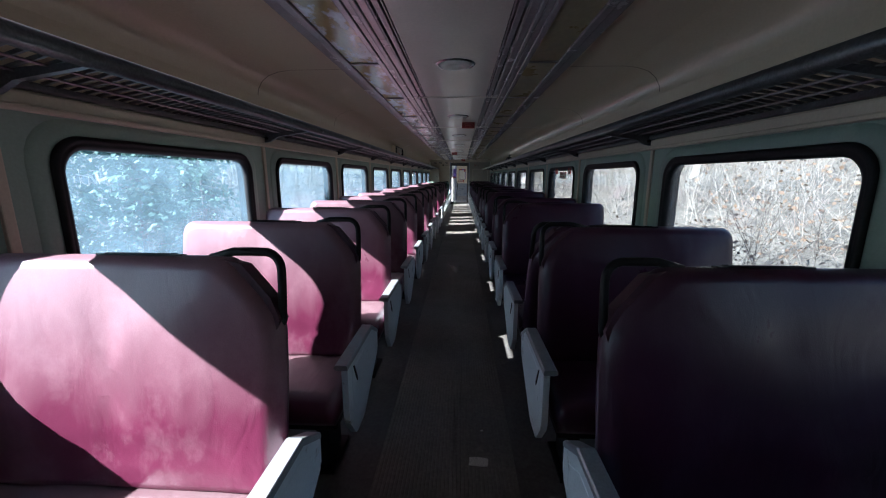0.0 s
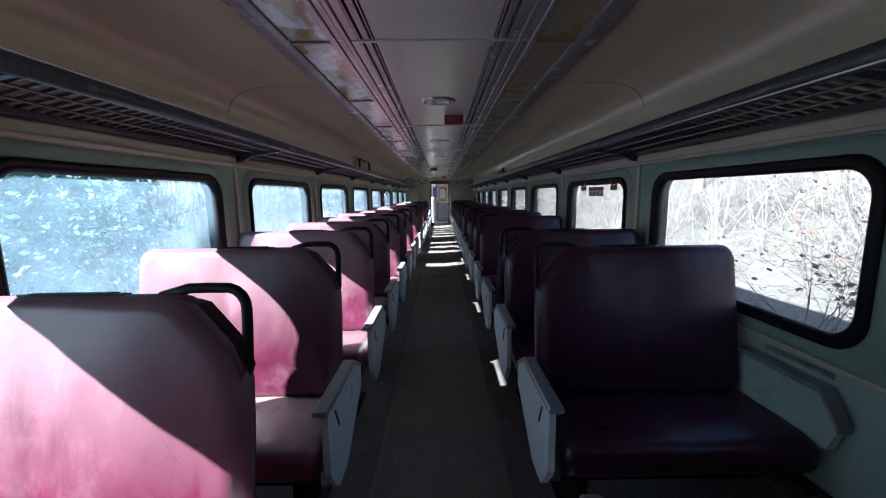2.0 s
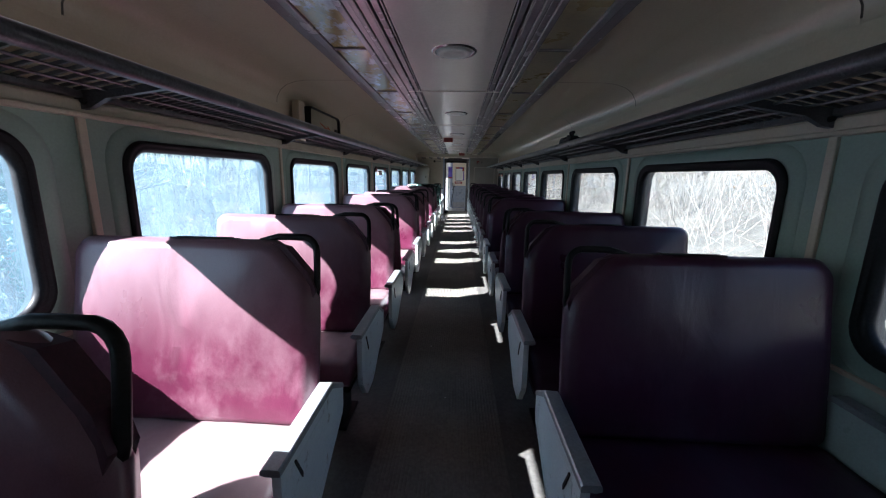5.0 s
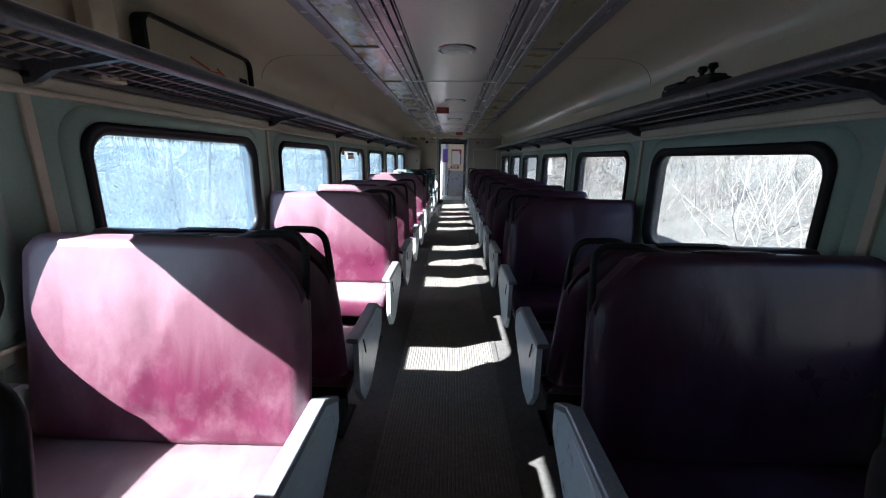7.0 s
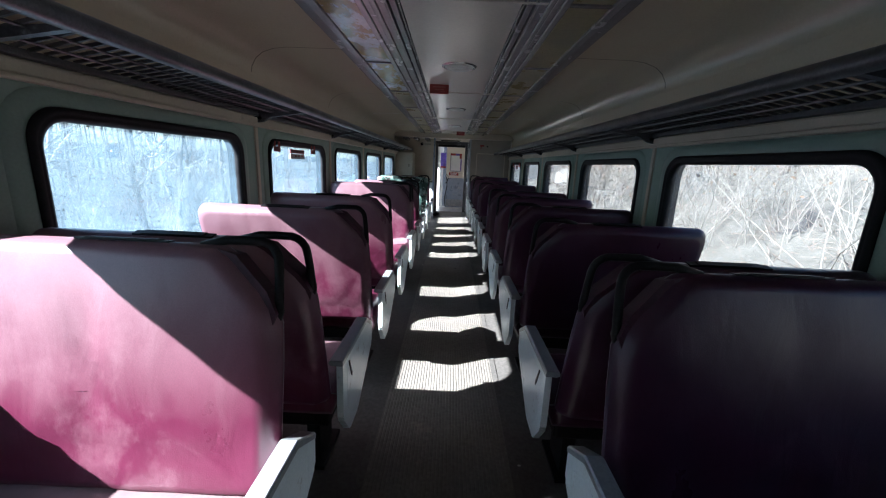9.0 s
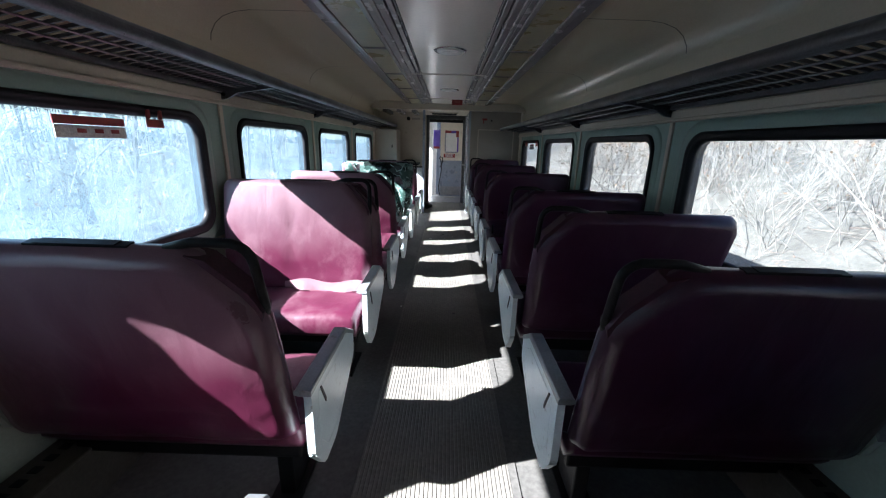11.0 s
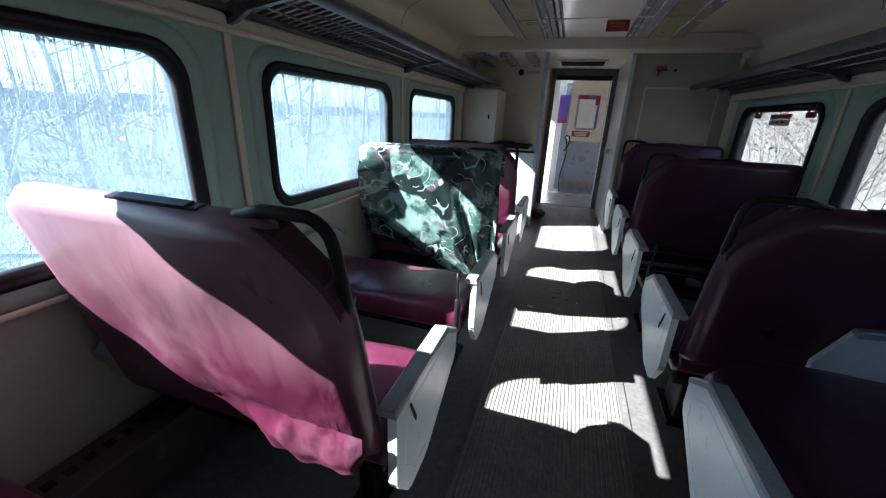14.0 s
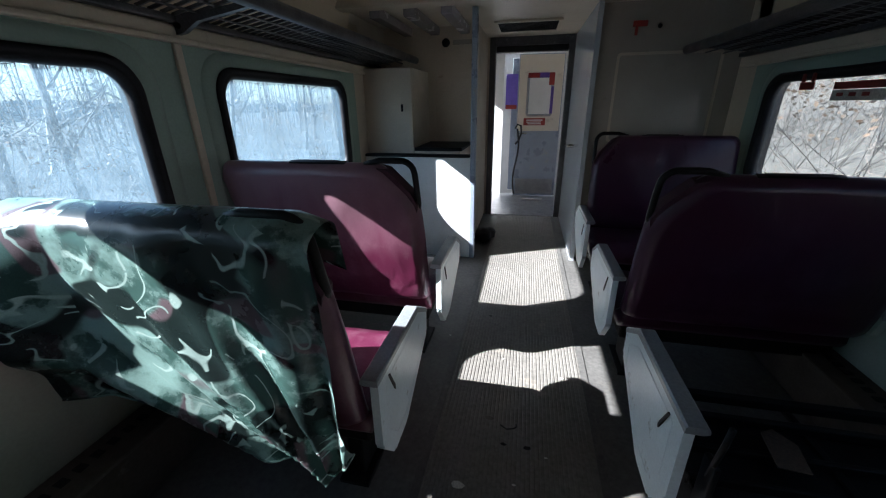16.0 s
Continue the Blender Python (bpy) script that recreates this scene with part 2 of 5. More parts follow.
# silver patches: bare backing, with window reflections put into their pale colour
PEELED = material("peeled_diffuser", (0.33, 0.24, 0.09), (0.66, 0.68, 0.70), rough=0.16, scale=8.5, blend=1.12, fine=40, bump=0.05, grain=0.15, stretch=(1, 0.5, 1))
torn = next(x for x in PEELED.node_tree.nodes if x.type == "VALTORGB").color_ramp
torn.elements[0].position, torn.elements[1].position = 0.50, 0.56
torn.elements[0].color = (0.36, 0.26, 0.09, 1)
LAMP_WHITE = material("lamp_glass", (0.74, 0.74, 0.70), (0.64, 0.64, 0.60), rough=0.2, scale=9, bump=0.03, grain=0.05)
CHROME = material("worn_chrome", (0.55, 0.55, 0.56), (0.45, 0.45, 0.46), rough=0.2, metal=1.0, scale=12, bump=0.03)
RED = material("red_sign_paint", (0.30, 0.03, 0.025), (0.22, 0.025, 0.02), rough=0.4, scale=8, bump=0.05)
WHITE = material("white_paint", (0.75, 0.75, 0.74), (0.66, 0.66, 0.65), rough=0.4, scale=5, bump=0.04, grain=0.05, wear=(0.4, 0.36, 0.3), wear_amount=0.1)
BLUE_STEEL = material("blue_grey_door_paint", (0.34, 0.39, 0.48), (0.27, 0.31, 0.39), rough=0.3, metal=0.25, scale=4, bump=0.06, wear=(0.42, 0.40, 0.36), wear_amount=0.25, wear_scale=5)
SHELL = material("outer_steel", (0.45, 0.45, 0.46), (0.35, 0.35, 0.36), rough=0.4, metal=0.7, scale=3, bump=0.05)


# ---- mesh helpers ----
def link_mesh(name, bm, mat, parent=None, label="", smooth=False):
    me = bpy.data.meshes.new(name)
    bmesh.ops.recalc_face_normals(bm, faces=bm.faces)
    bm.to_mesh(me)
    bm.free()
    for mm in (mat if isinstance(mat, (list, tuple)) else [mat]):
        me.materials.append(mm)
    if smooth:
        for p in me.polygons:
            p.use_smooth = True
    ob = new(name, me)
    if parent:
        ob.parent = parent
    if label:
        tagged(ob, label)
    return ob


def part(name, bm, mat, parent, label="", smooth=False):
    return link_mesh(name, bm, mat, parent, label, smooth)


def thing(name, label, category, group="", kind="", at=(0, 0, 0)):
    ob = new(name)
    ob.location = at
    return tagged(ob, label, category, group, kind)


def box(bm, x0, x1, y0, y1, z0, z1, bevel=0.0):
    r = bmesh.ops.create_cube(bm, size=1.0)
    for v in r["verts"]:
        v.co = Vector((x0 + (v.co.x + 0.5) * (x1 - x0), y0 + (v.co.y + 0.5) * (y1 - y0), z0 + (v.co.z + 0.5) * (z1 - z0)))
    if bevel:
        edges = list({e for v in r["verts"] for e in v.link_edges})
        bmesh.ops.bevel(bm, geom=edges, offset=bevel, segments=2, affect="EDGES", profile=0.5)
    return bm


def boxes(*specs, bevel=0.0):
    bm = bmesh.new()
    for sp in specs:
        box(bm, *sp, bevel=bevel)
    return bm


def tube(bm, pts, r, n=10, closed=False):
    """A round bar along the points."""
    pts = [Vector(p) for p in pts]
    rings = []
    last_side = None
    for i, p in enumerate(pts):
        a = pts[i - 1] if i or closed else p
        b = pts[(i + 1) % len(pts)] if i < len(pts) - 1 or closed else p
        way = (b - a).normalized()
        side = last_side - way * last_side.dot(way) if last_side is not None else way.orthogonal()
        side.normalize()
        last_side = side
        up = way.cross(side)
        rings.append([bm.verts.new(p + side * (r * math.cos(2 * math.pi * k / n)) + up * (r * math.sin(2 * math.pi * k / n))) for k in range(n)])
    for i in range(len(rings) - (0 if closed else 1)):
        a, b = rings[i], rings[(i + 1) % len(rings)]
        for k in range(n):
            bm.faces.new((a[k], a[(k + 1) % n], b[(k + 1) % n], b[k]))
    if not closed:
        bm.faces.new(rings[0])
        bm.faces.new(rings[-1])
    return bm


def arc(cx, cy, r, a0, a1, n):
    return [(cx + r * math.cos(radians(a0 + (a1 - a0) * i / n)), cy + r * math.sin(radians(a0 + (a1 - a0) * i / n))) for i in range(n + 1)]


def round_rect(u0, u1, v0, v1, r, n=6):
    return (arc(u1 - r, v1 - r, r, 0, 90, n) + arc(u0 + r, v1 - r, r, 90, 180, n)
            + arc(u0 + r, v0 + r, r, 180, 270, n) + arc(u1 - r, v0 + r, r, 270, 360, n))


def plate(bm, outer, holes, place, depth):
    """A flat plate with holes. place(u, v, d) gives the point at depth d."""
    loops = [outer, *holes]
    first = len(bm.verts)
    fronts, backs = [], []
    for loop in loops:
        f = [bm.verts.new(place(u, v, 0)) for u, v in loop]
        b = [bm.verts.new(place(u, v, depth)) for u, v in loop]
        fronts.append(f)
        backs.append(b)
    for side in (fronts, backs):
        edges = []
        for ring in side:
            for i in range(len(ring)):
                edges.append(bm.edges.new((ring[i], ring[(i + 1) % len(ring)])))
        bmesh.ops.triangle_fill(bm, use_beauty=True, use_dissolve=False, edges=edges)
    for f, b in zip(fronts, backs):
        for i in range(len(f)):
            j = (i + 1) % len(f)
            bm.faces.new((f[i], f[j], b[j], b[i]))
    return bm


def ring(bm, outer, inner, place, profile):
    """A moulded ring between two loops of equal count; profile is a list of (share from outer to inner, depth)."""
    rows = []
    for share, d in profile:
        rows.append([bm.verts.new(place(ou + (iu - ou) * share, ov + (iv - ov) * share, d)) for (ou, ov), (iu, iv) in zip(outer, inner)])
    n = len(outer)
    for a, b in zip(rows, rows[1:] + rows[:1]):
        for i in range(n):
            bm.faces.new((a[i], a[(i + 1) % n], b[(i + 1) % n], b[i]))
    return bm


def lathe(bm, profile, n=32, centre=(0, 0, 0)):
    """A turned body about z: profile of (radius, z)."""
    c = Vector(centre)
    rows = [[bm.verts.new(c + Vector((r * math.cos(2 * math.pi * k / n), r * math.sin(2 * math.pi * k / n), z))) for k in range(n)] if r > 1e-6 else [bm.verts.new(c + Vector((0, 0, z)))] for r, z in profile]
    for a, b in zip(rows, rows[1:]):
        for k in range(n):
            if len(a) == 1 and len(b) == 1:
                continue
            if len(a) == 1:
                bm.faces.new((a[0], b[k], b[(k + 1) % n]))
            elif len(b) == 1:
                bm.faces.new((a[k], a[(k + 1) % n], b[0]))
            else:
                bm.faces.new((a[k], a[(k + 1) % n], b[(k + 1) % n], b[k]))
    return bm


# ---- the plan ----
P = 1.73            # window bay
PITCH = 0.864       # seat spacing
W = 1.478           # half the width between the side walls
Y0, Y1 = -3.46 - 1.73, 17.45   # the saloon's two ends
CEIL = 2.14
BAYS = range(-3, 10)           # bay n lies between the strips at n * P and (n + 1) * P


# ---- side walls with windows ----
LIFT = {-1: 0.016, 1: -0.016}      # the body leans a little to one side
WIN_V = (0.875, 1.480)
WIN_U = (0.216, 1.472)


def glass_material(name, tint, film):
    m = bpy.data.materials.new(name)
    m.use_nodes = True
    n, l = m.node_tree.nodes, m.node_tree.links
    n.remove(n["Principled BSDF"])
    out = n["Material Output"]
    clear = n.new("ShaderNodeBsdfTransparent")
    clear.inputs["Color"].default_value = (*tint, 1)
    dirt = n.new("ShaderNodeBsdfTranslucent")
    dirt.inputs["Color"].default_value = (*film, 1)
    gloss = n.new("ShaderNodeBsdfGlossy")
    gloss.inputs["Roughness"].default_value = 0.04
    tc = n.new("ShaderNodeTexCoord")
    noise_a = n.new("ShaderNodeTexNoise")
    noise_a.inputs["Scale"].default_value = 3.5
    noise_a.inputs["Detail"].default_value = 8
    noise_a.inputs["Roughness"].default_value = 0.7
    l.new(tc.outputs["Object"], noise_a.inputs["Vector"])
    amount = n.new("ShaderNodeMapRange")
    amount.inputs["From Min"].default_value, amount.inputs["From Max"].default_value = 0.35, 0.75
    amount.inputs["To Min"].default_value, amount.inputs["To Max"].default_value = 0.034, 0.080
    l.new(noise_a.outputs["Fac"], amount.inputs["Value"])
    mix = n.new("ShaderNodeMixShader")
    l.new(amount.outputs[0], mix.inputs[0])
    l.new(clear.outputs[0], mix.inputs[1])
    l.new(dirt.outputs[0], mix.inputs[2])
    lw = n.new("ShaderNodeLayerWeight")
    lw.inputs["Blend"].default_value = 0.5
    steep = n.new("ShaderNodeMath")
    steep.operation = "POWER"
    steep.inputs[1].default_value = 4.0
    l.new(lw.outputs["Facing"], steep.inputs[0])
    sheen = n.new("ShaderNodeMath")
    sheen.operation = "MULTIPLY_ADD"
    sheen.inputs[1].default_value, sheen.inputs[2].default_value = 0.6, 0.02
    l.new(steep.outputs[0], sheen.inputs[0])
    mix2 = n.new("ShaderNodeMixShader")
    l.new(sheen.outputs[0], mix2.inputs[0])
    l.new(mix.outputs[0], mix2.inputs[1])
    l.new(gloss.outputs[0], mix2.inputs[2])
    l.new(mix2.outputs[0], out.inputs["Surface"])
    return m


# equal dust on both sides; the left colours add that view's bluish haze
GLASS = glass_material("dusty_window_glass", (0.78, 0.88, 0.93), (0.40, 0.58, 0.72))
NEUTRAL_GLASS = glass_material("cleaner_window_glass", (0.83, 0.87, 0.88), (0.62, 0.66, 0.68))


def side_place(side, n):
    """Wall coordinates: u along the car from the bay's start, v up, d outwards from the inner face."""
    return lambda u, v, d: Vector((side * (W + d), n * P + u, v + LIFT[side]))


def build_side(side, name):
    wall = thing(name, "coach side wall of painted green and cream panels", "wall", kind="structure")
    up = bmesh.new()
    place = side_place(side, 0)
    hole = round_rect(WIN_U[0] - 0.05, WIN_U[1] + 0.05, WIN_V[0] - 0.05, WIN_V[1] + 0.05, 0.14)
    plate(up, [(0.0004, 0.752), (P - 0.0004, 0.752), (P - 0.0004, 1.61), (0.0004, 1.61)], [hole], place, 0.09)
    first = None
    low = boxes((0.0, 0.09, 0.0004, P - 0.0004, 0.0, 0.7515 + LIFT[side]), bevel=0.0)
    for v in low.verts:
        v.co.x = side * (W + v.co.x)
    surround = bmesh.new()
    outer = round_rect(WIN_U[0] - 0.13, WIN_U[1] + 0.13, WIN_V[0] - 0.115, WIN_V[1] + 0.115, 0.17)
    inner = round_rect(WIN_U[0] - 0.045, WIN_U[1] + 0.045, WIN_V[0] - 0.045, WIN_V[1] + 0.045, 0.12)
    ring(surround, outer, inner, place, [(0.0, 0.003), (0.02, -0.0006), (0.35, -0.006), (0.75, -0.009), (1.0, -0.004), (1.0, 0.03)])
    strip = bmesh.new()
    box(strip, -0.02, 0.02, -0.018, 0.018, 0.0, 1.61, bevel=0.006)
    for v in strip.verts:
        v.co = Vector((side * (W - 0.002 + v.co.x * 0.6), v.co.y, v.co.z + LIFT[side] * (v.co.z > 0.5)))
    meshes = None
    for n in BAYS:
        at = (0, n * P, 0)
        if meshes is None:
            obs = [part("wall_panel", up, GREEN_WALL, wall), part("lower_panel", low, LOWER_WALL if side < 0 else LIT_GREEN_LOW, wall, "painted lower wall panel"),
                   part("window_surround", surround, GREEN_WALL, wall, smooth=True), part("cover_strip", strip, CREAM, wall, "cream cover strip")]
            meshes = [(o.name.split(".")[0], o.data) for o in obs]
        else:
            obs = [new(nm, me) for nm, me in meshes]
            for o in obs:
                o.parent = wall
        for o in obs:
            o.location = at
    # rails along the whole side
    for nm, specs, mt, lb in (
        ("cornice", [(0.0, 0.045, 1.598, 1.618), (0.0, 0.03, 1.618, 1.665)], CREAM, "cream moulding above the windows"),
        ("belt_rail", [(0.0, 0.016, 0.745, 0.765)], CREAM, "cream belt rail under the windows"),
        ("upper_wall", [(-0.09, 0.0, 1.61, 1.99)], CEILING, "cream wall band behind the luggage rack"),
        ("heater_duct", [(0.0, 0.15, 0.0, 0.235)], GRIME, "grimy brown heater duct along the floor"),
        ("duct_lid", [(0.0, 0.165, 0.235, 0.25)], GRIME, "dark grimy lid of the heater duct"),
    ):
        bm = bmesh.new()
        for a, b, z0, z1 in specs:
            x0, x1 = sorted((side * (W - a), side * (W - b)))
            up_by = LIFT[side] if z0 > 0.5 else 0.0
            box(bm, x0, x1, Y0, Y1, z0 + up_by, (z1 + up_by) if nm != "upper_wall" else z1, bevel=0.006 if nm != "upper_wall" else 0.0)
        part(nm, bm, mt, wall, lb)
    grille = bmesh.new()
    count = int((Y1 - Y0) / 0.055)
    for i in range(count):
        y = Y0 + 0.03 + i * 0.055
        x0, x1 = sorted((side * (W - 0.05), side * (W - 0.085)))
        box(grille, x0, x1, y, y + 0.03, 0.246, 0.2535)
    tagged(part("duct_grille", grille, RUBBER, wall, "dark slots in the heater duct lid"), kind="stuff")
    skin = bmesh.new()
    for z0, z1 in ((-0.35, 0.80), (1.575, 2.35)):
        x0, x1 = sorted((side * (W + 0.095), side * (W + 0.11)))
        box(skin, x0, x1, Y0, Y1, z0, z1)
    part("outer_skin", skin, SHELL, wall, "bare steel outer skin of the coach")
    # windows
    gasket = bmesh.new()
    g_out = round_rect(WIN_U[0] - 0.053, WIN_U[1] + 0.053, WIN_V[0] - 0.053, WIN_V[1] + 0.053, 0.13, 8)
    g_in = round_rect(WIN_U[0], WIN_U[1], WIN_V[0], WIN_V[1], 0.105, 8)
    ring(gasket, g_out, g_in, place, [(0.0, 0.02), (0.0, -0.012), (0.12, -0.022), (0.4, -0.024), (0.5, -0.016), (0.62, -0.02), (0.9, -0.012), (1.0, 0.004), (1.0, 0.014), (0.35, 0.088)])
    pane = bmesh.new()
    plate(pane, round_rect(WIN_U[0] - 0.012, WIN_U[1] + 0.012, WIN_V[0] - 0.012, WIN_V[1] + 0.012, 0.09, 8), [], side_place(side, 0), 0.006)
    gm = pm = None
    for i, n in enumerate(BAYS):
        win = thing("window_%d" % (i + 1 + (20 if side > 0 else 0)), "fixed coach window with dusty glass in a black rubber gasket", "window", kind="structure", at=(0, n * P, 0))
        if gm is None:
            a, b = part("gasket", gasket, RUBBER, win, "black rubber gasket", smooth=True), part("pane", pane, GLASS if side < 0 else NEUTRAL_GLASS, win, "dusty glass pane")
            gm, pm = a.data, b.data
        else:
            a, b = new("gasket", gm), new("pane", pm)
            a.parent = b.parent = win
        b.location = (side * 0.022, 0, 0)
        b.visible_shadow = False
    return wall


build_side(-1, "wall_left")
build_side(1, "wall_right")

# ---- floor ----
floor = thing("floor", "dark rubber floor with a ribbed grey aisle runner", "floor", kind="structure")
part("floor_sheet", boxes((-W, W, Y0, 20.2, -0.08, 0.0)), FLOOR_DARK, floor)
part("vestibule_plate", boxes((-1.40, 1.40, 19.02, 20.19, 0.0005, 0.005)), STEEL, floor, "worn grey steel plate")
runner = bmesh.new()
RUN_X0, RUN_X1 = -0.335, 0.335
box(runner, RUN_X0, RUN_X1, Y0 + 0.02, 18.9, 0.0005, 0.004)
ribs = 36
for i in range(ribs):
    x = RUN_X0 + 0.008 + (RUN_X1 - RUN_X0 - 0.016) * (i + 0.5) / ribs
    y0, y1 = Y0 + 0.03, 18.88
    vs = [runner.verts.new(Vector((x + dx, y, z))) for y in (y0, y1) for dx, z in ((-0.0078, 0.004), (-0.0055, 0.0066), (0.0055, 0.0066), (0.0078, 0.004))]
    for a, b in ((0, 1), (1, 2), (2, 3)):
        runner.faces.new((vs[a], vs[b], vs[b + 4], vs[a + 4]))
part("aisle_runner", runner, FLOOR_RIB, floor, "ribbed grey rubber aisle runner, dusty and scuffed")
edge = boxes((RUN_X0 - 0.035, RUN_X0 - 0.002, Y0, 18.9, 0.0, 0.0045), (RUN_X1 + 0.002, RUN_X1 + 0.035, Y0, 18.9, 0.0, 0.0045))
part("runner_edge", edge, FLOOR_DARK, floor)

# ---- ceiling: coved sides, flat panels, centre panel ----
ceil = bmesh.new()
cove = [(W, 1.97), (W - 0.008, 2.03), (W - 0.04, 2.085), (W - 0.09, 2.125), (W - 0.17, 2.152), (W - 0.26, 2.163), (0.80, 2.165), (0.80, 2.23)]
for side in (-1, 1):
    for n in BAYS:
        ya, yb = n * P + 0.005, (n + 1) * P - 0.005
        if yb > Y1 + 0.2:
            yb = Y1
        rows = [[ceil.verts.new(Vector((side * x, y, z))) for x, z in cove] for y in (ya, yb)]
        for i in range(len(cove) - 1):
            f = ceil.faces.new((rows[0][i], rows[0][i + 1], rows[1][i + 1], rows[1][i]))
            f.smooth = i < 5
ceil_ob = link_mesh("ceiling", ceil, CEILING, None, "")
tagged(ceil_ob, "cream coved ceiling panels with fine seams", "ceiling", kind="structure")

roof = boxes((-W - 0.1, W + 0.1, Y0 - 0.1, 20.3, 2.26, 2.34))
tagged(link_mesh("ceiling_roof", roof, SHELL), "steel roof of the coach", "roof", kind="structure")
SEAM = material("brown_seam_grime", (0.115, 0.095, 0.072), (0.085, 0.07, 0.052), rough=0.7, scale=6)
seal = bmesh.new()
for side in (-1, 1):
    for n in BAYS:
        pts = [(W + 0.002, 1.9)] + [(x + 0.003, z + 0.003) for x, z in cove[:-1]]
        rows = [[seal.verts.new(Vector((side * x, n * P + dy, z))) for x, z in pts] for dy in (-0.02, 0.02)]
        for i in range(len(pts) - 1):
            seal.faces.new((rows[0][i], rows[0][i + 1], rows[1][i + 1], rows[1][i]))
tagged(link_mesh("ceiling_seam_backing", seal, SEAM), "dark seams between the ceiling panels", "ceiling", kind="structure")

centre = bmesh.new()
y = 2.62 - 2.27 * 4
while y < Y1:
    ya, yb = max(y + 0.004, Y0), min(y + 2.27 - 0.004, Y1)
    box(centre, -0.285, 0.285, ya, yb, CEIL, CEIL + 0.03, bevel=0.002)
    y += 2.27
seams = bmesh.new()
y = 2.62 - 2.27 * 3
while y < Y1:
    box(seams, -0.40, 0.40, y - 0.009, y + 0.009, CEIL - 0.009, CEIL + 0.01, bevel=0.003)
    y += 2.27
tagged(link_mesh("trim_ceiling_seams", seams, CENTRE_PANEL), "pale strips across the ceiling seams", "trim", kind="structure")
tagged(link_mesh("ceiling_centre", centre, CENTRE_PANEL), "glossy cream centre ceiling panels", "ceiling", kind="structure")
back = boxes((-0.80, 0.80, Y0, Y1, CEIL + 0.035, CEIL + 0.05))
tagged(link_mesh("ceiling_backing", back, BLACK_STEEL), "dark void above the ceiling slots", "ceiling", kind="structure")


def light_strip(side):
    """A long strip of light fittings: steel rails, an air slot and yellowed diffusers."""
    st = thing("light_strip", ("mauve-grey" if side < 0 else "grey") + " steel light fitting with %s diffusers" % ("peeling brown and silver" if side < 0 else "yellowed"), "ceiling light", group="ceiling light strips")

    def rail(a, b, z0, z1, nm, mt, bev=0.006):
        x0, x1 = sorted((side * a, side * b))
        part(nm, boxes((x0, x1, Y0, Y1, z0, z1), bevel=bev), mt, st)
    rail(0.289, 0.297, CEIL - 0.006, CEIL + 0.03, "slot_lip", RAIL_GREY, 0.002)
    rail(0.307, 0.340, CEIL - 0.003, CEIL + 0.03, "slot_blade", RAIL_GREY, 0.004)
    rail(0.350, 0.358, CEIL - 0.006, CEIL + 0.03, "slot_lip", RAIL_GREY, 0.002)
    rail(0.358, 0.4035, CEIL - 0.004, CEIL + 0.03, "inner_rail", RAIL_GREY)
    rail(0.4025, 0.4285, CEIL - 0.014, CEIL + 0.03, "rail_bead", RAIL_GREY)
    rail(0.4275, 0.4635, CEIL - 0.009, CEIL + 0.03, "rail_bead", RAIL_GREY)
    rail(0.4625, 0.4975, CEIL - 0.017, CEIL + 0.03, "rail_bead", RAIL_GREY)
    rail(0.688, 0.735, CEIL - 0.018, CEIL + 0.03, "outer_rail", RAIL_GREY)
    rail(0.734, 0.802, CEIL - 0.004, CEIL + 0.03, "outer_flange", RAIL_GREY)
    diff = bmesh.new()
    x0, x1 = sorted((side * 0.497, side * 0.688))
    box(diff, x0, x1, 0.012, 1.135 - 0.012, CEIL - 0.006, CEIL + 0.004, bevel=0.003)
    div = boxes((x0, x1, -0.012, 0.012, CEIL - 0.016, CEIL + 0.01), bevel=0.004)
    me = dv = None
    y = 2.62 - 2.27 * 4
    i = 0
    while y + 1.135 < Y1:
        if y > Y0:
            if me is None:
                a, b = part("diffuser", diff, PEELED if side < 0 else DIFFUSER, st), part("divider", div, RAIL_GREY, st)
                me, dv = a.data, b.data
            else:
                a, b = new("diffuser", me), new("divider", dv)
                a.parent = b.parent = st
                if side < 0 and y > 11.0:
                    a.material_slots[0].link = "OBJECT"
                    a.material_slots[0].material = DIFFUSER
            a.location = b.location = (0, y, 0)
        y += 1.135
        i += 1


light_strip(-1)
light_strip(1)


def round_light():
    lamp = thing("ceiling_lamp", "round flush ceiling lamp with a chrome ring, unlit", "ceiling lamp", group="ceiling lamps")
    bm = lathe(bmesh.new(), [(0.112, -0.002), (0.116, -0.007), (0.128, -0.007), (0.136, 0.0)])
    part("trim_ring", bm, CHROME, lamp, "worn chrome ring", True)
    bm = lathe(bmesh.new(), [(0.0, -0.011), (0.050, -0.011), (0.058, -0.017), (0.094, -0.018), (0.107, -0.011), (0.111, -0.001)])
    part("lens", bm, LAMP_WHITE, lamp, "frosted glass lens", True)
    return lamp


first = round_light()
first.location = (0.015, 1.55, CEIL)
for k in range(-2, 7):
    if k:
        copy_thing(first, pose(0.015, 1.55 + 2.27 * k, CEIL))

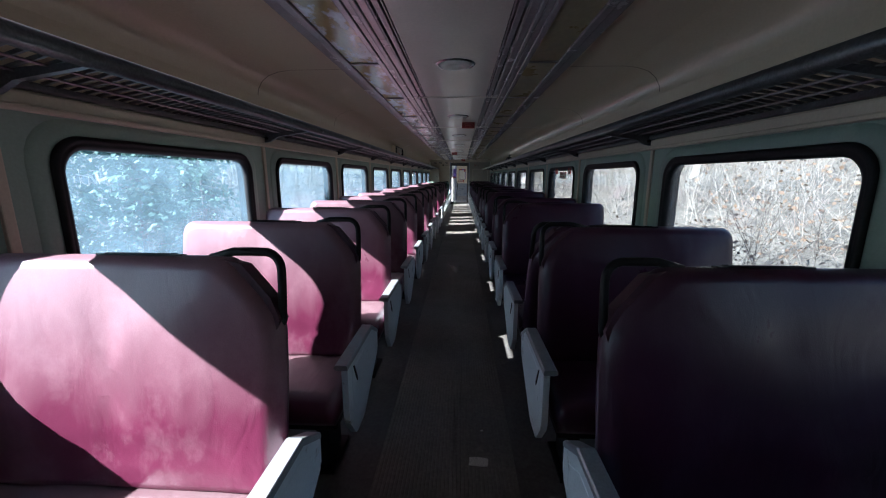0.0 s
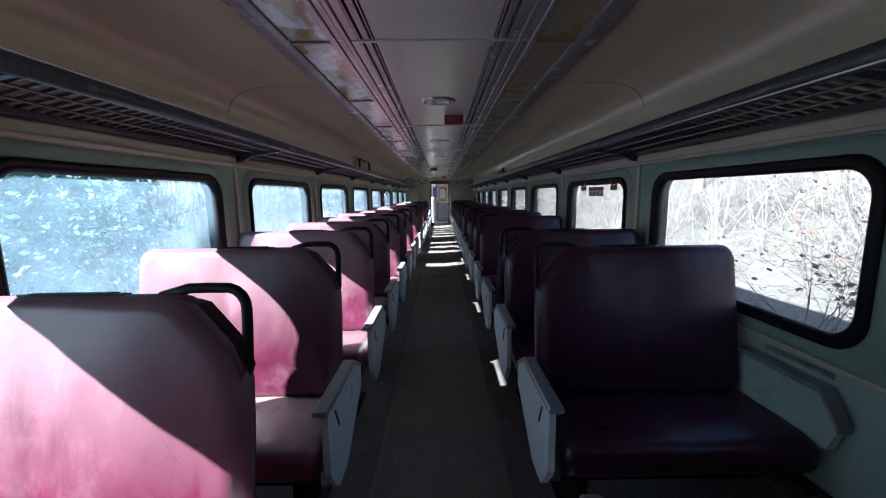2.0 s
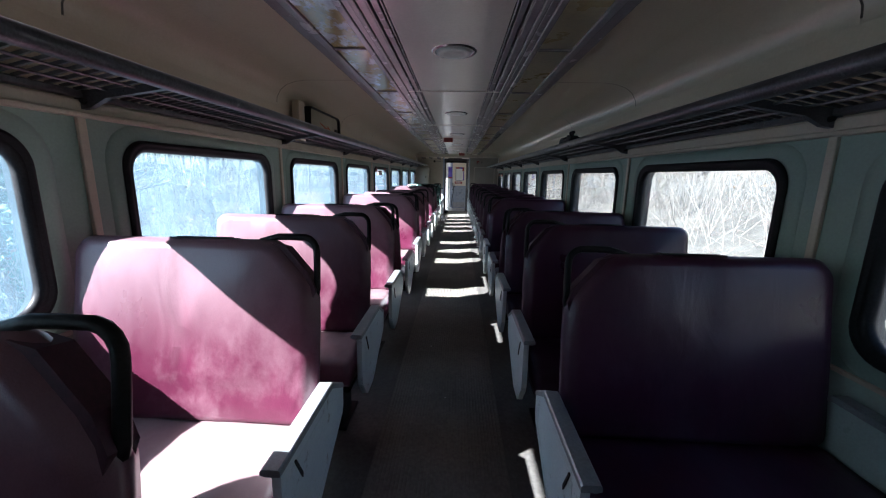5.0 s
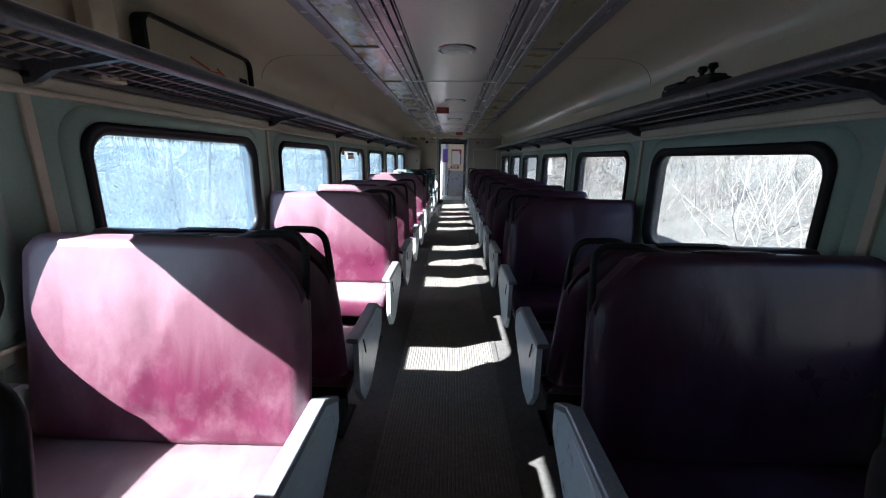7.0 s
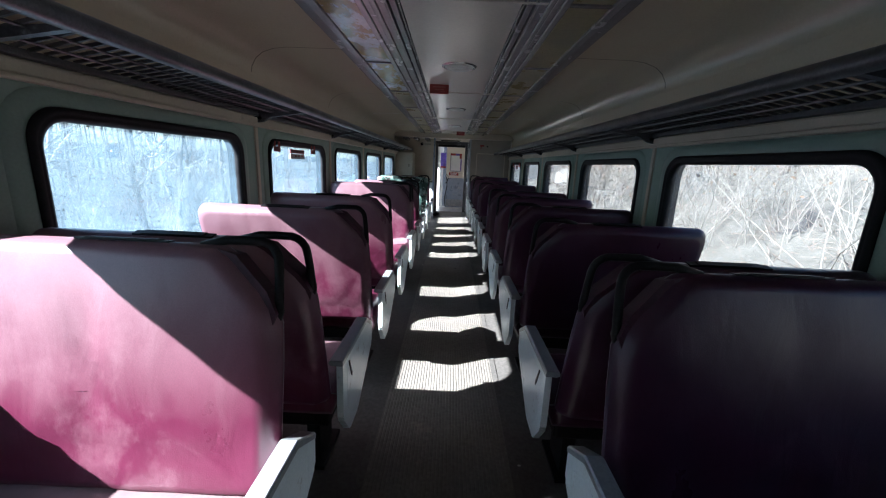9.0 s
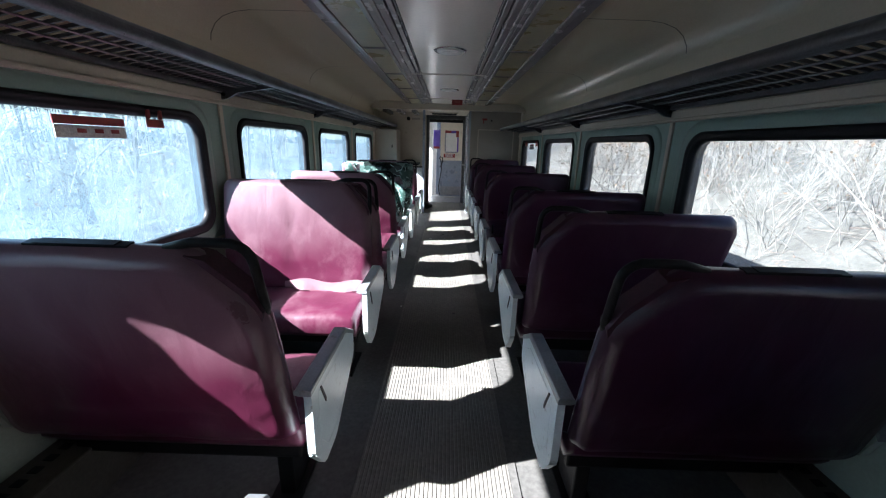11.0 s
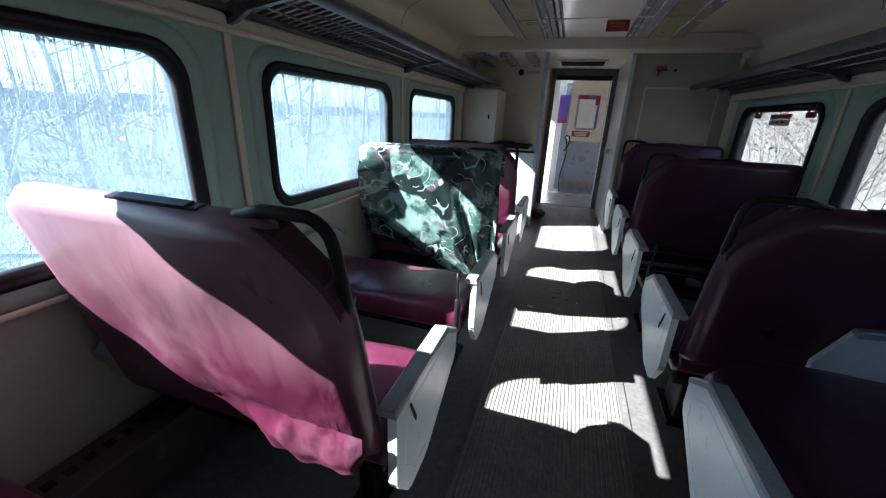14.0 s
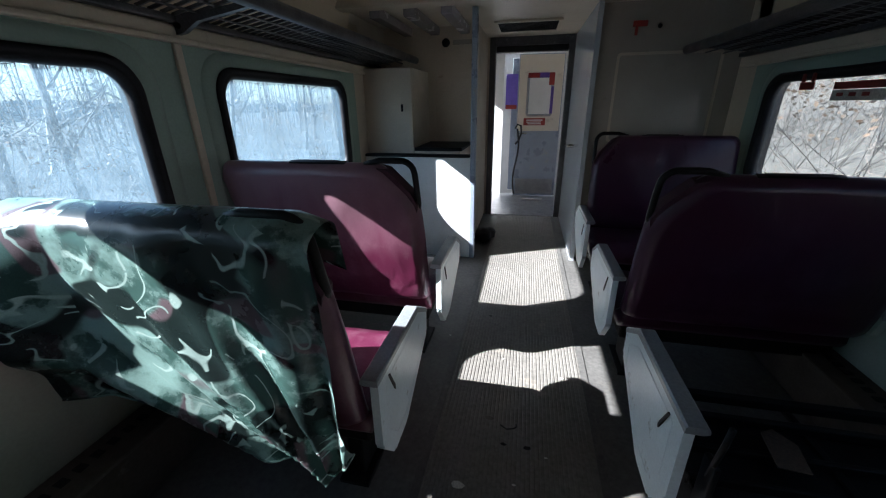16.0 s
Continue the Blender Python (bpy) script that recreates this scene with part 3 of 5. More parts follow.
# ---- luggage racks ----
def luggage_rack(side):
    rack = thing("luggage_rack", "grey steel luggage rack with a tubular front rail and slatted bed", "luggage rack", group="luggage racks")
    rz = LIFT[side]
    ya, yb = Y0 + 0.02, 17.85 if side < 0 else 17.5
    part("front_rail", tube(bmesh.new(), [(side * 1.09, ya, 1.735 + rz), (side * 1.09, yb, 1.735 + rz)], 0.031, 16), RACK_STEEL, rack, "", True)
    part("wall_rail", boxes((min(side * (W - 0.045), side * (W - 0.005)), max(side * (W - 0.045), side * (W - 0.005)), ya, yb, 1.672 + rz, 1.70 + rz), bevel=0.006), RACK_STEEL, rack)
    for f in (0.34, 0.67):
        x = 1.10 + (W - 0.03 - 1.10) * f
        z = 1.722 + rz + (1.692 - 1.722) * f
        part("bed_bar", tube(bmesh.new(), [(side * x, ya, z), (side * x, yb, z)], 0.0055, 6), RACK_STEEL, rack)
    slats = bmesh.new()
    p = [Vector((side * (1.10 + (W - 0.03 - 1.10) * f), 0.10 * f, 1.730 + rz + (1.70 - 1.730) * f)) for f in (0, 1)]
    a = [slats.verts.new(q + Vector((0, dy, dz))) for q in p for dy, dz in ((-0.0045, 0.006), (0.0045, 0.006), (0.0045, -0.006), (-0.0045, -0.006))]
    for i in range(4):
        j = (i + 1) % 4
        slats.faces.new((a[i], a[j], a[j + 4], a[i + 4]))
    one = part("bed_slat", slats, RACK_STEEL, rack)
    one.location.y = ya + 0.04
    far_slats = bmesh.new()
    for i in range(1, int((yb - ya - 0.16) / 0.052)):
        y = ya + 0.04 + 0.052 * i
        if -1.2 < y < 13.6:
            more = new("bed_slat", one.data)
            more.parent = rack
            more.location.y = y
        else:
            b = [far_slats.verts.new(v.co + Vector((0, y, 0))) for v in one.data.vertices]
            for k in range(4):
                j = (k + 1) % 4
                far_slats.faces.new((b[k], b[j], b[j + 4], b[k + 4]))
    tagged(part("far_bed_slats", far_slats, RACK_STEEL, rack), kind="stuff")
    for n in range(-3, 10):
        br = bmesh.new()
        prof = [(x, z + rz) for x, z in ((W - 0.005, 1.625), (W - 0.005, 1.70), (1.36, 1.705), (1.11, 1.725), (1.10, 1.708), (1.34, 1.672), (1.41, 1.635))]
        plate(br, [(side * x, z) for x, z in prof], [], lambda u, v, d: Vector((u, n * P - 0.012 + d, v)), 0.024)
        b = part("bracket", br, RACK_STEEL, rack)
        part("bracket_bolt", lathe(bmesh.new(), [(0.0, 0.016), (0.010, 0.014), (0.012, 0.0)], 10, (0, 0, 0)), BLACK_STEEL, b).matrix_local = Matrix.Translation((side * 1.43, n * P - 0.012, 1.66 + rz)) @ pose(0, 0, 0, 90, 0, 0)


luggage_rack(-1)
luggage_rack(1)


# ---- seats ----
PALE_VINYL = vinyl("faded_pink_vinyl", (0.165, 0.08, 0.10), (0.215, 0.125, 0.142), (0.28, 0.21, 0.21))
A0 = 1.052   # where the aisle panel of seat 0 begins
XI, XO = 0.465, 1.435     # aisle and window edge of a back


def back_outline(hgt=0.665):
    """Outline of a seat back: s outwards from the aisle, h up. The upper aisle corner is cut off."""
    w = XO - XI
    pts = []
    pts += arc(0.035, 0.035, 0.035, 180, 270, 4)[::1]
    pts += [(w * i / 10, 0.0) for i in range(1, 10)]
    pts += arc(w - 0.05, 0.05, 0.05, 270, 360, 4)
    pts += [(w, hgt * i / 6) for i in range(1, 6)]
    pts += arc(w - 0.06, hgt - 0.06, 0.06, 0, 90, 5)
    pts += [(w - 0.06 - (w - 0.06 - 0.20) * i / 8, hgt) for i in range(1, 8)]
    pts += [(0.19, hgt), (0.165, hgt - 0.006), (0.14, hgt - 0.022), (0.05, hgt - 0.12), (0.018, hgt - 0.17), (0.004, hgt - 0.22)]
    pts += [(0.0, hgt - 0.25 - (hgt - 0.30) * i / 5) for i in range(1, 5)]
    return pts


def cushion_shell(bm, outline, place, half, puff, seed):
    """A padded slab: concentric rings of the outline, swelling to the middle on both faces, with a slack fold low on the cover."""
    cx = sum(p[0] for p in outline) / len(outline)
    cy = sum(p[1] for p in outline) / len(outline)
    prof = [(0.0, 0.12), (0.02, 0.25), (0.05, 0.38), (0.10, 0.5), (0.22, 0.61), (0.36, 0.71), (0.52, 0.80), (0.68, 0.88), (0.80, 0.94), (0.90, 0.975), (0.97, 0.992), (1.0, 1.0)]
    front = [(half * math.sqrt(max(0, 1 - (f ** 2.6))) if f > 0.8 else half * (1 - 0.12 * f * f) + puff * (1 - f), s) for f, s in prof]
    rows_spec = front + [(-d, s) for d, s in reversed(front)]
    rows = []
    for d, s in rows_spec:
        row = []
        for u, v in outline:
            uu, vv = cx + (u - cx) * s, cy + (v - cy) * s
            wob = noise.noise(Vector((uu * 4 + seed, vv * 4, d * 8 + seed))) * 0.010 + noise.noise(Vector((uu * 13 + seed, vv * 6, seed))) * 0.004
            wob -= 0.007 * math.exp(-((uu - 0.50 - 0.02 * math.sin(seed)) / 0.035) ** 2) * (1 if d > 0 else -1) * min(1, max(0, (0.97 - s) * 8))
            sag = 0.115 + 0.05 * abs(uu - 0.5) + 0.03 * noise.noise(Vector((uu * 3, seed, 0)))
            wob -= 0.010 * math.exp(-((vv - sag) / 0.018) ** 2) * (1 if d > 0 else -1) * min(1, max(0, (0.93 - s) * 8))
            row.append(bm.verts.new(place(uu, vv, d + (wob if abs(d) > half * 0.7 else 0))))
        rows.append(row)
    n = len(outline)
    for a, b in zip(rows, rows[1:]):
        for i in range(n):
            bm.faces.new((a[i], a[(i + 1) % n], b[(i + 1) % n], b[i]))
    bm.faces.new(rows[0])
    bm.faces.new(rows[-1])
    return bm


TILT = {-1: radians(10), 1: radians(13)}      # lean of a back, by the way the seat faces
BACK_TOP = {(-1, -1): 0.720, (1, -1): 0.702, (-1, 1): 0.738, (1, 1): 0.716}      # height of a back, by side and facing
FORE = 0.07       # where the back of a turned seat stands on its bench


def seat(side, facing, seed=0.0, with_back=True, with_cushion=True, dusty=True):
    """One two-person bench whose back swings over. facing -1: it looks towards the start of the car, with its back at the far end; 1: the other way."""
    sd = thing("bench_seat", "two-person bench seat in worn maroon vinyl with pale armrest panels", "seat", group="bench seats along the aisle")
    L = lambda x, y, z: Vector((side * x, y, z))

    def sbox(bm, xa, xb, ya, yb, za, zb, bev=0.0):
        x0, x1 = sorted((side * xa, side * xb))
        return box(bm, x0, x1, ya, yb, za, zb, bev)
    # cushion
    cu = bmesh.new()
    yc = 0.075 if facing > 0 else 0.025
    dep = 0.45
    rows = []
    secs = 29
    top, bot = 0.47, 0.325
    prof = [(0.02, bot), (0.0, bot + 0.03), (0.0, top - 0.05), (0.02, top - 0.012), (0.06, top), (0.16, top + 0.006), (dep - 0.16, top + 0.006), (dep - 0.06, top), (dep - 0.02, top - 0.012), (dep, top - 0.05), (dep, bot + 0.03), (dep - 0.02, bot)]
    for i in range(secs):
        f = i / (secs - 1)
        x = 0.475 + (1.415 - 0.475) * f
        endf = 1 - max(0, (abs(f - 0.5) * 2 - 0.86)) / 0.14
        dz = 0.012 * (1 - endf)
        rows.append([cu.verts.new(L(x, yc + (py - dep / 2) * (0.985 + 0.015 * endf) + dep / 2, pz - (dz if pz > 0.4 else 0) + ((noise.noise(Vector((x * 6 + seed, py * 7, seed))) * 0.010 + abs(noise.noise(Vector((x * 13 + py * 3 + seed, py * 2.5, seed + 4)))) * -0.011 * endf) if pz > 0.45 else 0))) for py, pz in prof])
    for a, b in zip(rows, rows[1:]):
        for k in range(len(prof)):
            cu.faces.new((a[k], a[(k + 1) % len(prof)], b[(k + 1) % len(prof)], b[k]))
    cu.faces.new(rows[0])
    cu.faces.new(rows[-1])
    if with_cushion:
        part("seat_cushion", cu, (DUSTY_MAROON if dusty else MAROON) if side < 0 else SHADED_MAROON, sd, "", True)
    # steel under-frame and pedestal
    if not with_cushion:
        for y0, y1, z1 in ((0.055, 0.085, 0.365), (0.12, 0.135, 0.35), (0.235, 0.255, 0.35), (0.36, 0.385, 0.365), (0.45, 0.485, 0.375)):
            part("frame_bar", sbox(bmesh.new(), 0.50, 1.385, y0, y1, z1 - 0.03, z1, 0.004), BLACK_STEEL, sd)
        for x in (0.515, 0.94, 1.36):
            part("frame_rail", sbox(bmesh.new(), x - 0.012, x + 0.012, 0.05, 0.49, 0.318, 0.337, 0.004), BLACK_STEEL, sd)
    part("seat_frame", sbox(bmesh.new(), 0.505, 1.38, 0.14, 0.42, 0.225 if with_cushion else 0.29, 0.326, 0.012 if with_cushion else 0.004), BLACK_STEEL, sd, "black steel seat frame")
    part("pedestal", sbox(sbox(bmesh.new(), 0.56, 0.62, 0.17, 0.35, 0.0, 0.215, 0.008), 0.53, 0.65, 0.13, 0.39, 0.0, 0.02, 0.004), BLACK_STEEL, sd, "black steel pedestal")
    part("wall_bracket", sbox(bmesh.new(), 1.372, 1.44, 0.16, 0.38, 0.252, 0.30, 0.006), BLACK_STEEL, sd)
    # aisle panel with its cap
    shape = [(0.0, 0.62), (0.425, 0.62), (0.55, 0.55), (0.545, 0.44), (0.23, 0.25), (0.09, 0.25), (0.0, 0.365)]
    pl = plate(bmesh.new(), shape, [], lambda u, v, d: L(0.40 + d, u + 0.015, v), 0.026)
    bmesh.ops.bevel(pl, geom=[e for e in pl.edges if abs((e.verts[0].co - e.verts[1].co).x) > 0.02], offset=0.012, segments=2, affect="EDGES")
    panel = part("armrest_panel", pl, PANEL_BLUE, sd, "pale grey-blue painted steel panel, chipped")
    rib = bmesh.new()
    cx, cz = 0.27, 0.45
    inner = [(cx + (u - cx) * 0.78, cz + (v - cz) * 0.74) for u, v in shape]
    tube(rib, [L(0.4008, u + 0.015, v) for u, v in inner], 0.0022, 5, True)
    part("pressed_line", rib, PANEL_BLUE, panel)
    notch = plate(bmesh.new(), [(0.080, 0.583), (0.090, 0.583), (0.130, 0.506), (0.127, 0.490), (0.118, 0.506)], [], lambda u, v, d: L(0.396 + d, u + 0.015, v), 0.004)
    part("notch", notch, BLACK_STEEL, panel)
    cap = bmesh.new()
    sec = [(0.398, -0.010), (0.398, 0.006), (0.403, 0.012), (0.448, 0.012), (0.454, 0.005), (0.454, -0.006), (0.440, -0.011)]
    path = [(0.007, 0.62), (0.435, 0.62), (0.567, 0.546)]
    rows = [[cap.verts.new(L(x, u + (0.006 if i == 1 and dz > 0 else 0), v + dz)) for x, dz in sec] for i, (u, v) in enumerate(path)]
    for a, b in zip(rows, rows[1:]):
        for k in range(len(sec)):
            cap.faces.new((a[k], a[(k + 1) % len(sec)], b[(k + 1) % len(sec)], b[k]))
    cap.faces.new(rows[0])
    cap.faces.new(rows[-1])
    part("armrest_cap", cap, CAP_GREY, sd, "worn grey steel armrest cap")
    # wall armrest
    wp = plate(bmesh.new(), [(0.05, 0.655), (0.42, 0.655), (0.52, 0.58), (0.46, 0.44), (0.02, 0.44), (-0.02, 0.56)], [], lambda u, v, d: L(1.43 + d, u, v), 0.03)
    part("wall_armrest", wp, WALL_ARM if side < 0 else LIT_GREEN_ARM, sd, "grey-green painted wall armrest")
    wc = bmesh.new()
    rows = [[wc.verts.new(L(x, u, v + dz)) for x, dz in ((1.405, -0.01), (1.405, 0.012), (1.46, 0.012), (1.46, -0.01))] for u, v in ((-0.03, 0.55), (0.045, 0.66), (0.42, 0.66), (0.525, 0.582))]
    for a, b in zip(rows, rows[1:]):
        for k in range(4):
            wc.faces.new((a[k], a[(k + 1) % 4], b[(k + 1) % 4], b[k]))
    wc.faces.new(rows[0])
    wc.faces.new(rows[-1])
    part("wall_armrest_cap", wc, CAP_GREY, sd, "worn grey steel cap")
    # swing levers
    yb = 0.45 if facing < 0 else FORE
    lean = 1 if facing < 0 else -1
    for x in (0.483, 1.402):
        if with_back:
            lev = tube(bmesh.new(), [L(x, 0.275, 0.30), L(x, yb + 0.02 * lean, 0.46), L(x, yb + 0.06 * lean, 0.62)], 0.009, 8)
        else:
            lev = bmesh.new()
            tube(lev, [L(x, 0.02, 0.47), L(x, -0.005, 0.60), L(x, -0.012, 0.66)], 0.0075, 8)
            sbox(lev, x - 0.006, x + 0.012, -0.005, 0.05, 0.33, 0.52, 0.004)
        part("lever", lev, BLACK_STEEL, sd, "black steel swing lever", True)
    if not with_back:
        return sd
    s_, c_ = math.sin(TILT[facing]) * lean, math.cos(TILT[facing])
    zb, hgt = (0.445, BACK_TOP[side, -1]) if facing < 0 else (0.415, BACK_TOP[side, 1])
    place = lambda u, v, d: L(XI + u, yb + v * s_ + d * c_, zb + v * c_ - d * s_)
    bk = cushion_shell(bmesh.new(), back_outline(hgt), place, 0.055, 0.012, seed)
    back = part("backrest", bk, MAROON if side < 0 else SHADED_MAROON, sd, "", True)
    hd = bmesh.new()
    pts = [(0.24, hgt - 0.008)] + [(0.17, hgt + 0.012), (0.12, hgt + 0.013)] + [(0.075 + 0.055 * math.cos(radians(a)), hgt - 0.045 + 0.058 * math.sin(radians(a))) for a in (80, 100, 120, 140, 160, 180)] + [(0.018, hgt - 0.09), (0.016, hgt - 0.19), (0.02, hgt - 0.21)]
    tube(hd, [place(u, v, 0) for u, v in pts], 0.0135, 10)
    part("grab_handle", hd, BLACK_STEEL, sd, "black steel grab handle", True)
    web = plate(bmesh.new(), [(0.18, hgt - 0.012), (0.13, hgt - 0.025), (0.04, hgt - 0.125), (0.012, hgt - 0.19), (0.02, hgt - 0.22), (0.06, hgt - 0.15), (0.15, hgt - 0.05)], [], lambda u, v, d: place(u, v, d - 0.03), 0.06)
    part("corner_binding", web, DARK_VINYL, sd, "dark binding round the cut corner")
    clip = bmesh.new()
    for u0, u1, hh in ((0.33, 0.60, 0.003), (0.36, 0.57, 0.006)):
        vs = [place(u, v, d) for u in (u0, u1) for v in (hgt - 0.004, hgt + hh) for d in (-0.014, 0.014)]
        r = bmesh.ops.create_cube(clip, size=1.0)
        for vert, co in zip(sorted(r["verts"], key=lambda q: (q.co.x, q.co.z, q.co.y)), vs):
            vert.co = co
    part("ticket_clip", clip, BLACK_STEEL, sd, "dark ticket clip along the top edge")
    return sd


def flap_over(sd):
    """The strip of cover that has come loose from the foot of a left-hand back and sags over the cushion."""
    s_, c_ = math.sin(TILT[-1]), math.cos(TILT[-1])
    bm = bmesh.new()
    layers = []
    for skin in (0.0, 0.003):
        grid = []
        for i in range(29):
            u = 0.03 + 0.52 * i / 28
            taper = min(1.0, (0.55 - u) / 0.12, (u - 0.0) / 0.06)
            row = []
            for j in range(9):
                f = j / 8
                v = 0.075 - (0.040 + 0.032 * taper) * f + 0.012 * math.sin(u * 19)
                d = -0.067 - skin - (0.008 + 0.017 * math.sin(f * 1.9) + 0.007 * math.sin(u * 26 + f * 3)) * taper * (0.2 + 0.8 * f)
                row.append(bm.verts.new(Vector((-(XI + u), 0.45 + v * s_ + d * c_, 0.445 + v * c_ - d * s_))))
            grid.append(row)
        layers.append(grid)
        for a, b in zip(grid, grid[1:]):
            for j in range(8):
                bm.faces.new((a[j], b[j], b[j + 1], a[j + 1]))
    part("torn_cover", bm, PALE_VINYL, sd, "loose pale strip of torn vinyl cover", True)


def loose_foot(sd):
    """The cover of a turned left-hand back has slipped at the aisle end of its foot: a puckered bulge over a red under-strip."""
    s_, c_ = -math.sin(TILT[1]), math.cos(TILT[1])
    at = lambda u, v, d: Vector((-(XI + u), FORE + v * s_ + d * c_, 0.415 + v * c_ - d * s_))
    bm = bmesh.new()
    for skin in (0.0, 0.003):
        grid = []
        for i in range(33):
            u = 0.015 + 0.37 * i / 32
            ease = min(1.0, (u - 0.0) / 0.05) * min(1.0, (0.39 - u) / 0.08)
            row = []
            for j in range(13):
                f = j / 12
                v = 0.15 - (0.125 + 0.03 * math.sin(u * 9)) * f * (0.45 + 0.55 * ease)
                swell = math.sin(min(1.0, f * 1.12) * math.pi * 0.62) ** 1.3
                d = -0.060 - skin - ease * (0.028 * swell + 0.006 * math.sin(u * 48 + f * 4) * f + 0.006 * noise.noise(Vector((u * 25, f * 3, 2))))
                row.append(bm.verts.new(at(u, v, d)))
            grid.append(row)
        for a, b in zip(grid, grid[1:]):
            for j in range(12):
                bm.faces.new((a[j], b[j], b[j + 1], a[j + 1]))
    part("slipped_cover", bm, MAROON, sd, "slipped, puckered edge of the cover", True)


LEFT = {k: "N" for k in range(-6, 7)}
LEFT.update({7: "F", 8: "N", 9: "F", 10: "F", 11: "F", 12: "N", 13: "F", 14: "F", 15: "O", 16: "F", 17: "F"})
RIGHT = {-6: "N", -5: "F", -4: "N", -3: "F", -2: "N", -1: "N", 0: "F", 1: "N", 2: "N", 3: "F", 4: "N", 5: "N", 6: "N", 7: "F", 8: "N", 9: "F", 10: "F", 11: "F", 12: "F", 13: "F", 14: "O", 15: "F", 16: "B", 17: "F", 18: "N"}
for side, plan in ((-1, LEFT), (1, RIGHT)):
    built = {}
    for k, kind in plan.items():
        variant = (k % 3 if kind in "NF" else 0) + (3 if (side > 0 and k > 12) or (side < 0 and k > 9) else 0)
        at = pose(0, A0 + PITCH * k - (0.02 if side < 0 and k == 17 else 0.0), 0)
        if (kind, variant) in built:
            sd = copy_thing(built[kind, variant], at)
        else:
            sd = seat(side, 1 if kind == "F" else -1, seed=variant * 7.3 + (3.1 if side > 0 else 0), with_back=kind in "NF", with_cushion=kind != "B", dusty=k < 10)
            sd.matrix_basis = at
            if kind == "O":
                tagged(sd, "two-person bench seat in maroon vinyl with its back missing, bare levers")
            if kind == "B":
                tagged(sd, "stripped bench seat, a bare black steel frame without cushion or back")
            built[kind, variant] = sd
        if side < 0 and k == 12:
            tagged(sd, "maroon vinyl bench seat with its back cover torn loose below")
            flap_over(sd)
        if side < 0 and k == 14:
            tagged(sd, "maroon vinyl bench seat with its cover slipped at the foot")
            loose_foot(sd)


# a loose back and a loose panel left lying over the broken seats
loose_y = A0 + PITCH * 15 - 0.09
loose = thing("loose_seat_back", "maroon vinyl seat back lying flat across a broken bench", "seat back")
turn = radians(1.5)
flat = lambda u, v, d: Vector((1.125 - v * math.cos(turn) - u * math.sin(turn), loose_y - u * math.cos(turn) + v * math.sin(turn), 0.525 + d))
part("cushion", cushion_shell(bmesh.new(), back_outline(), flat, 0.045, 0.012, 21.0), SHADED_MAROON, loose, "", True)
board = thing("loose_armrest_panel", "pale grey armrest panel propped against a seat back", "panel")
lean_y = lambda z: A0 + PITCH * 15 - 0.008 - 0.231 * (z - 0.445)
pn = plate(bmesh.new(), [(0.80, 0.565), (0.855, 0.715), (1.30, 0.765), (1.36, 0.66), (1.34, 0.41), (0.82, 0.40)], [], lambda u, v, d: Vector((u + 0.035, lean_y(v) - d, v)), 0.022)
part("panel", pn, PANEL_BLUE, board)
part("cap", boxes((0.0, 0.45, -0.028, 0.006, -0.012, 0.014), bevel=0.004), CAP_GREY, board, "worn grey cap").matrix_local = Matrix.Translation((0.888, lean_y(0.74) - 0.006, 0.716)) @ pose(0, 0, 0, 0, -6.4, 0)
br = plate(bmesh.new(), [(1.10, 0.43), (1.10, 0.64), (1.15, 0.68), (1.185, 0.80), (1.20, 0.69), (1.25, 0.66), (1.22, 0.60), (1.20, 0.43)], [], lambda u, v, d: Vector((u + 0.035, lean_y(v) - 0.03 - d, v)), 0.018)
part("broken_bracket", br, BLACK_STEEL, board, "black broken steel bracket")

# ---- far end: bulkheads, passage, vestibule ----
PALE = material("glossy_pale_laminate", (0.40, 0.37, 0.32), (0.34, 0.31, 0.265), rough=0.17, scale=2.5, bump=0.03, grain=0.04, wear=(0.3, 0.27, 0.22), wear_amount=0.08)
# the passage wall's colour includes the vestibule light it reflects
PASSAGE = material("glossy_passage_paint", (0.46, 0.50, 0.54), (0.38, 0.41, 0.44), rough=0.16, rough_vary=0.08, scale=3, bump=0.04, grain=0.05, wear=(0.36, 0.33, 0.28), wear_amount=0.15, wear_scale=5, stretch=(1, 1, 0.3))
POSTER = material("blue_poster", (0.10, 0.06, 0.30), (0.16, 0.10, 0.42), rough=0.4, scale=12, bump=0.02)
tagged(link_mesh("wall_south", boxes((-W, W, Y0 - 0.08, Y0, 0, 2.2)), CREAM), "plain cream end wall", "wall", kind="structure")
header = bmesh.new()
box(header, -W, W, 17.05, 17.20, 2.03, 2.16, bevel=0.012)
tagged(link_mesh("trim_header", header, CREAM), "cream boxed header across the ceiling", "trim", kind="structure")
PY = 18.95
right_wall = bmesh.new()
box(right_wall, 0.47, W, 17.55, 17.61, 0.0, 2.2)
passage = boxes((0.43, 0.469, 17.46, PY - 0.062, 0.0, 2.055))
tagged(link_mesh("wall_passage_right", passage, PASSAGE), "glossy passage wall, reflected light painted in as pale blue-grey", "wall", kind="structure")
tagged(link_mesh("wall_bulkhead_right", right_wall, PALE), "cream bulkhead beside the passage", "wall", kind="structure")
frame_r = plate(bmesh.new(), round_rect(0.62, 1.36, 1.05, 1.72, 0.03), [round_rect(0.64, 1.34, 1.07, 1.70, 0.02)], lambda u, v, d: Vector((u, 17.546 + d, v)), 0.008)
tagged(link_mesh("trim_panel_right", frame_r, CREAM), "raised outline of a cream wall panel", "trim", kind="structure")
left_wall = bmesh.new()
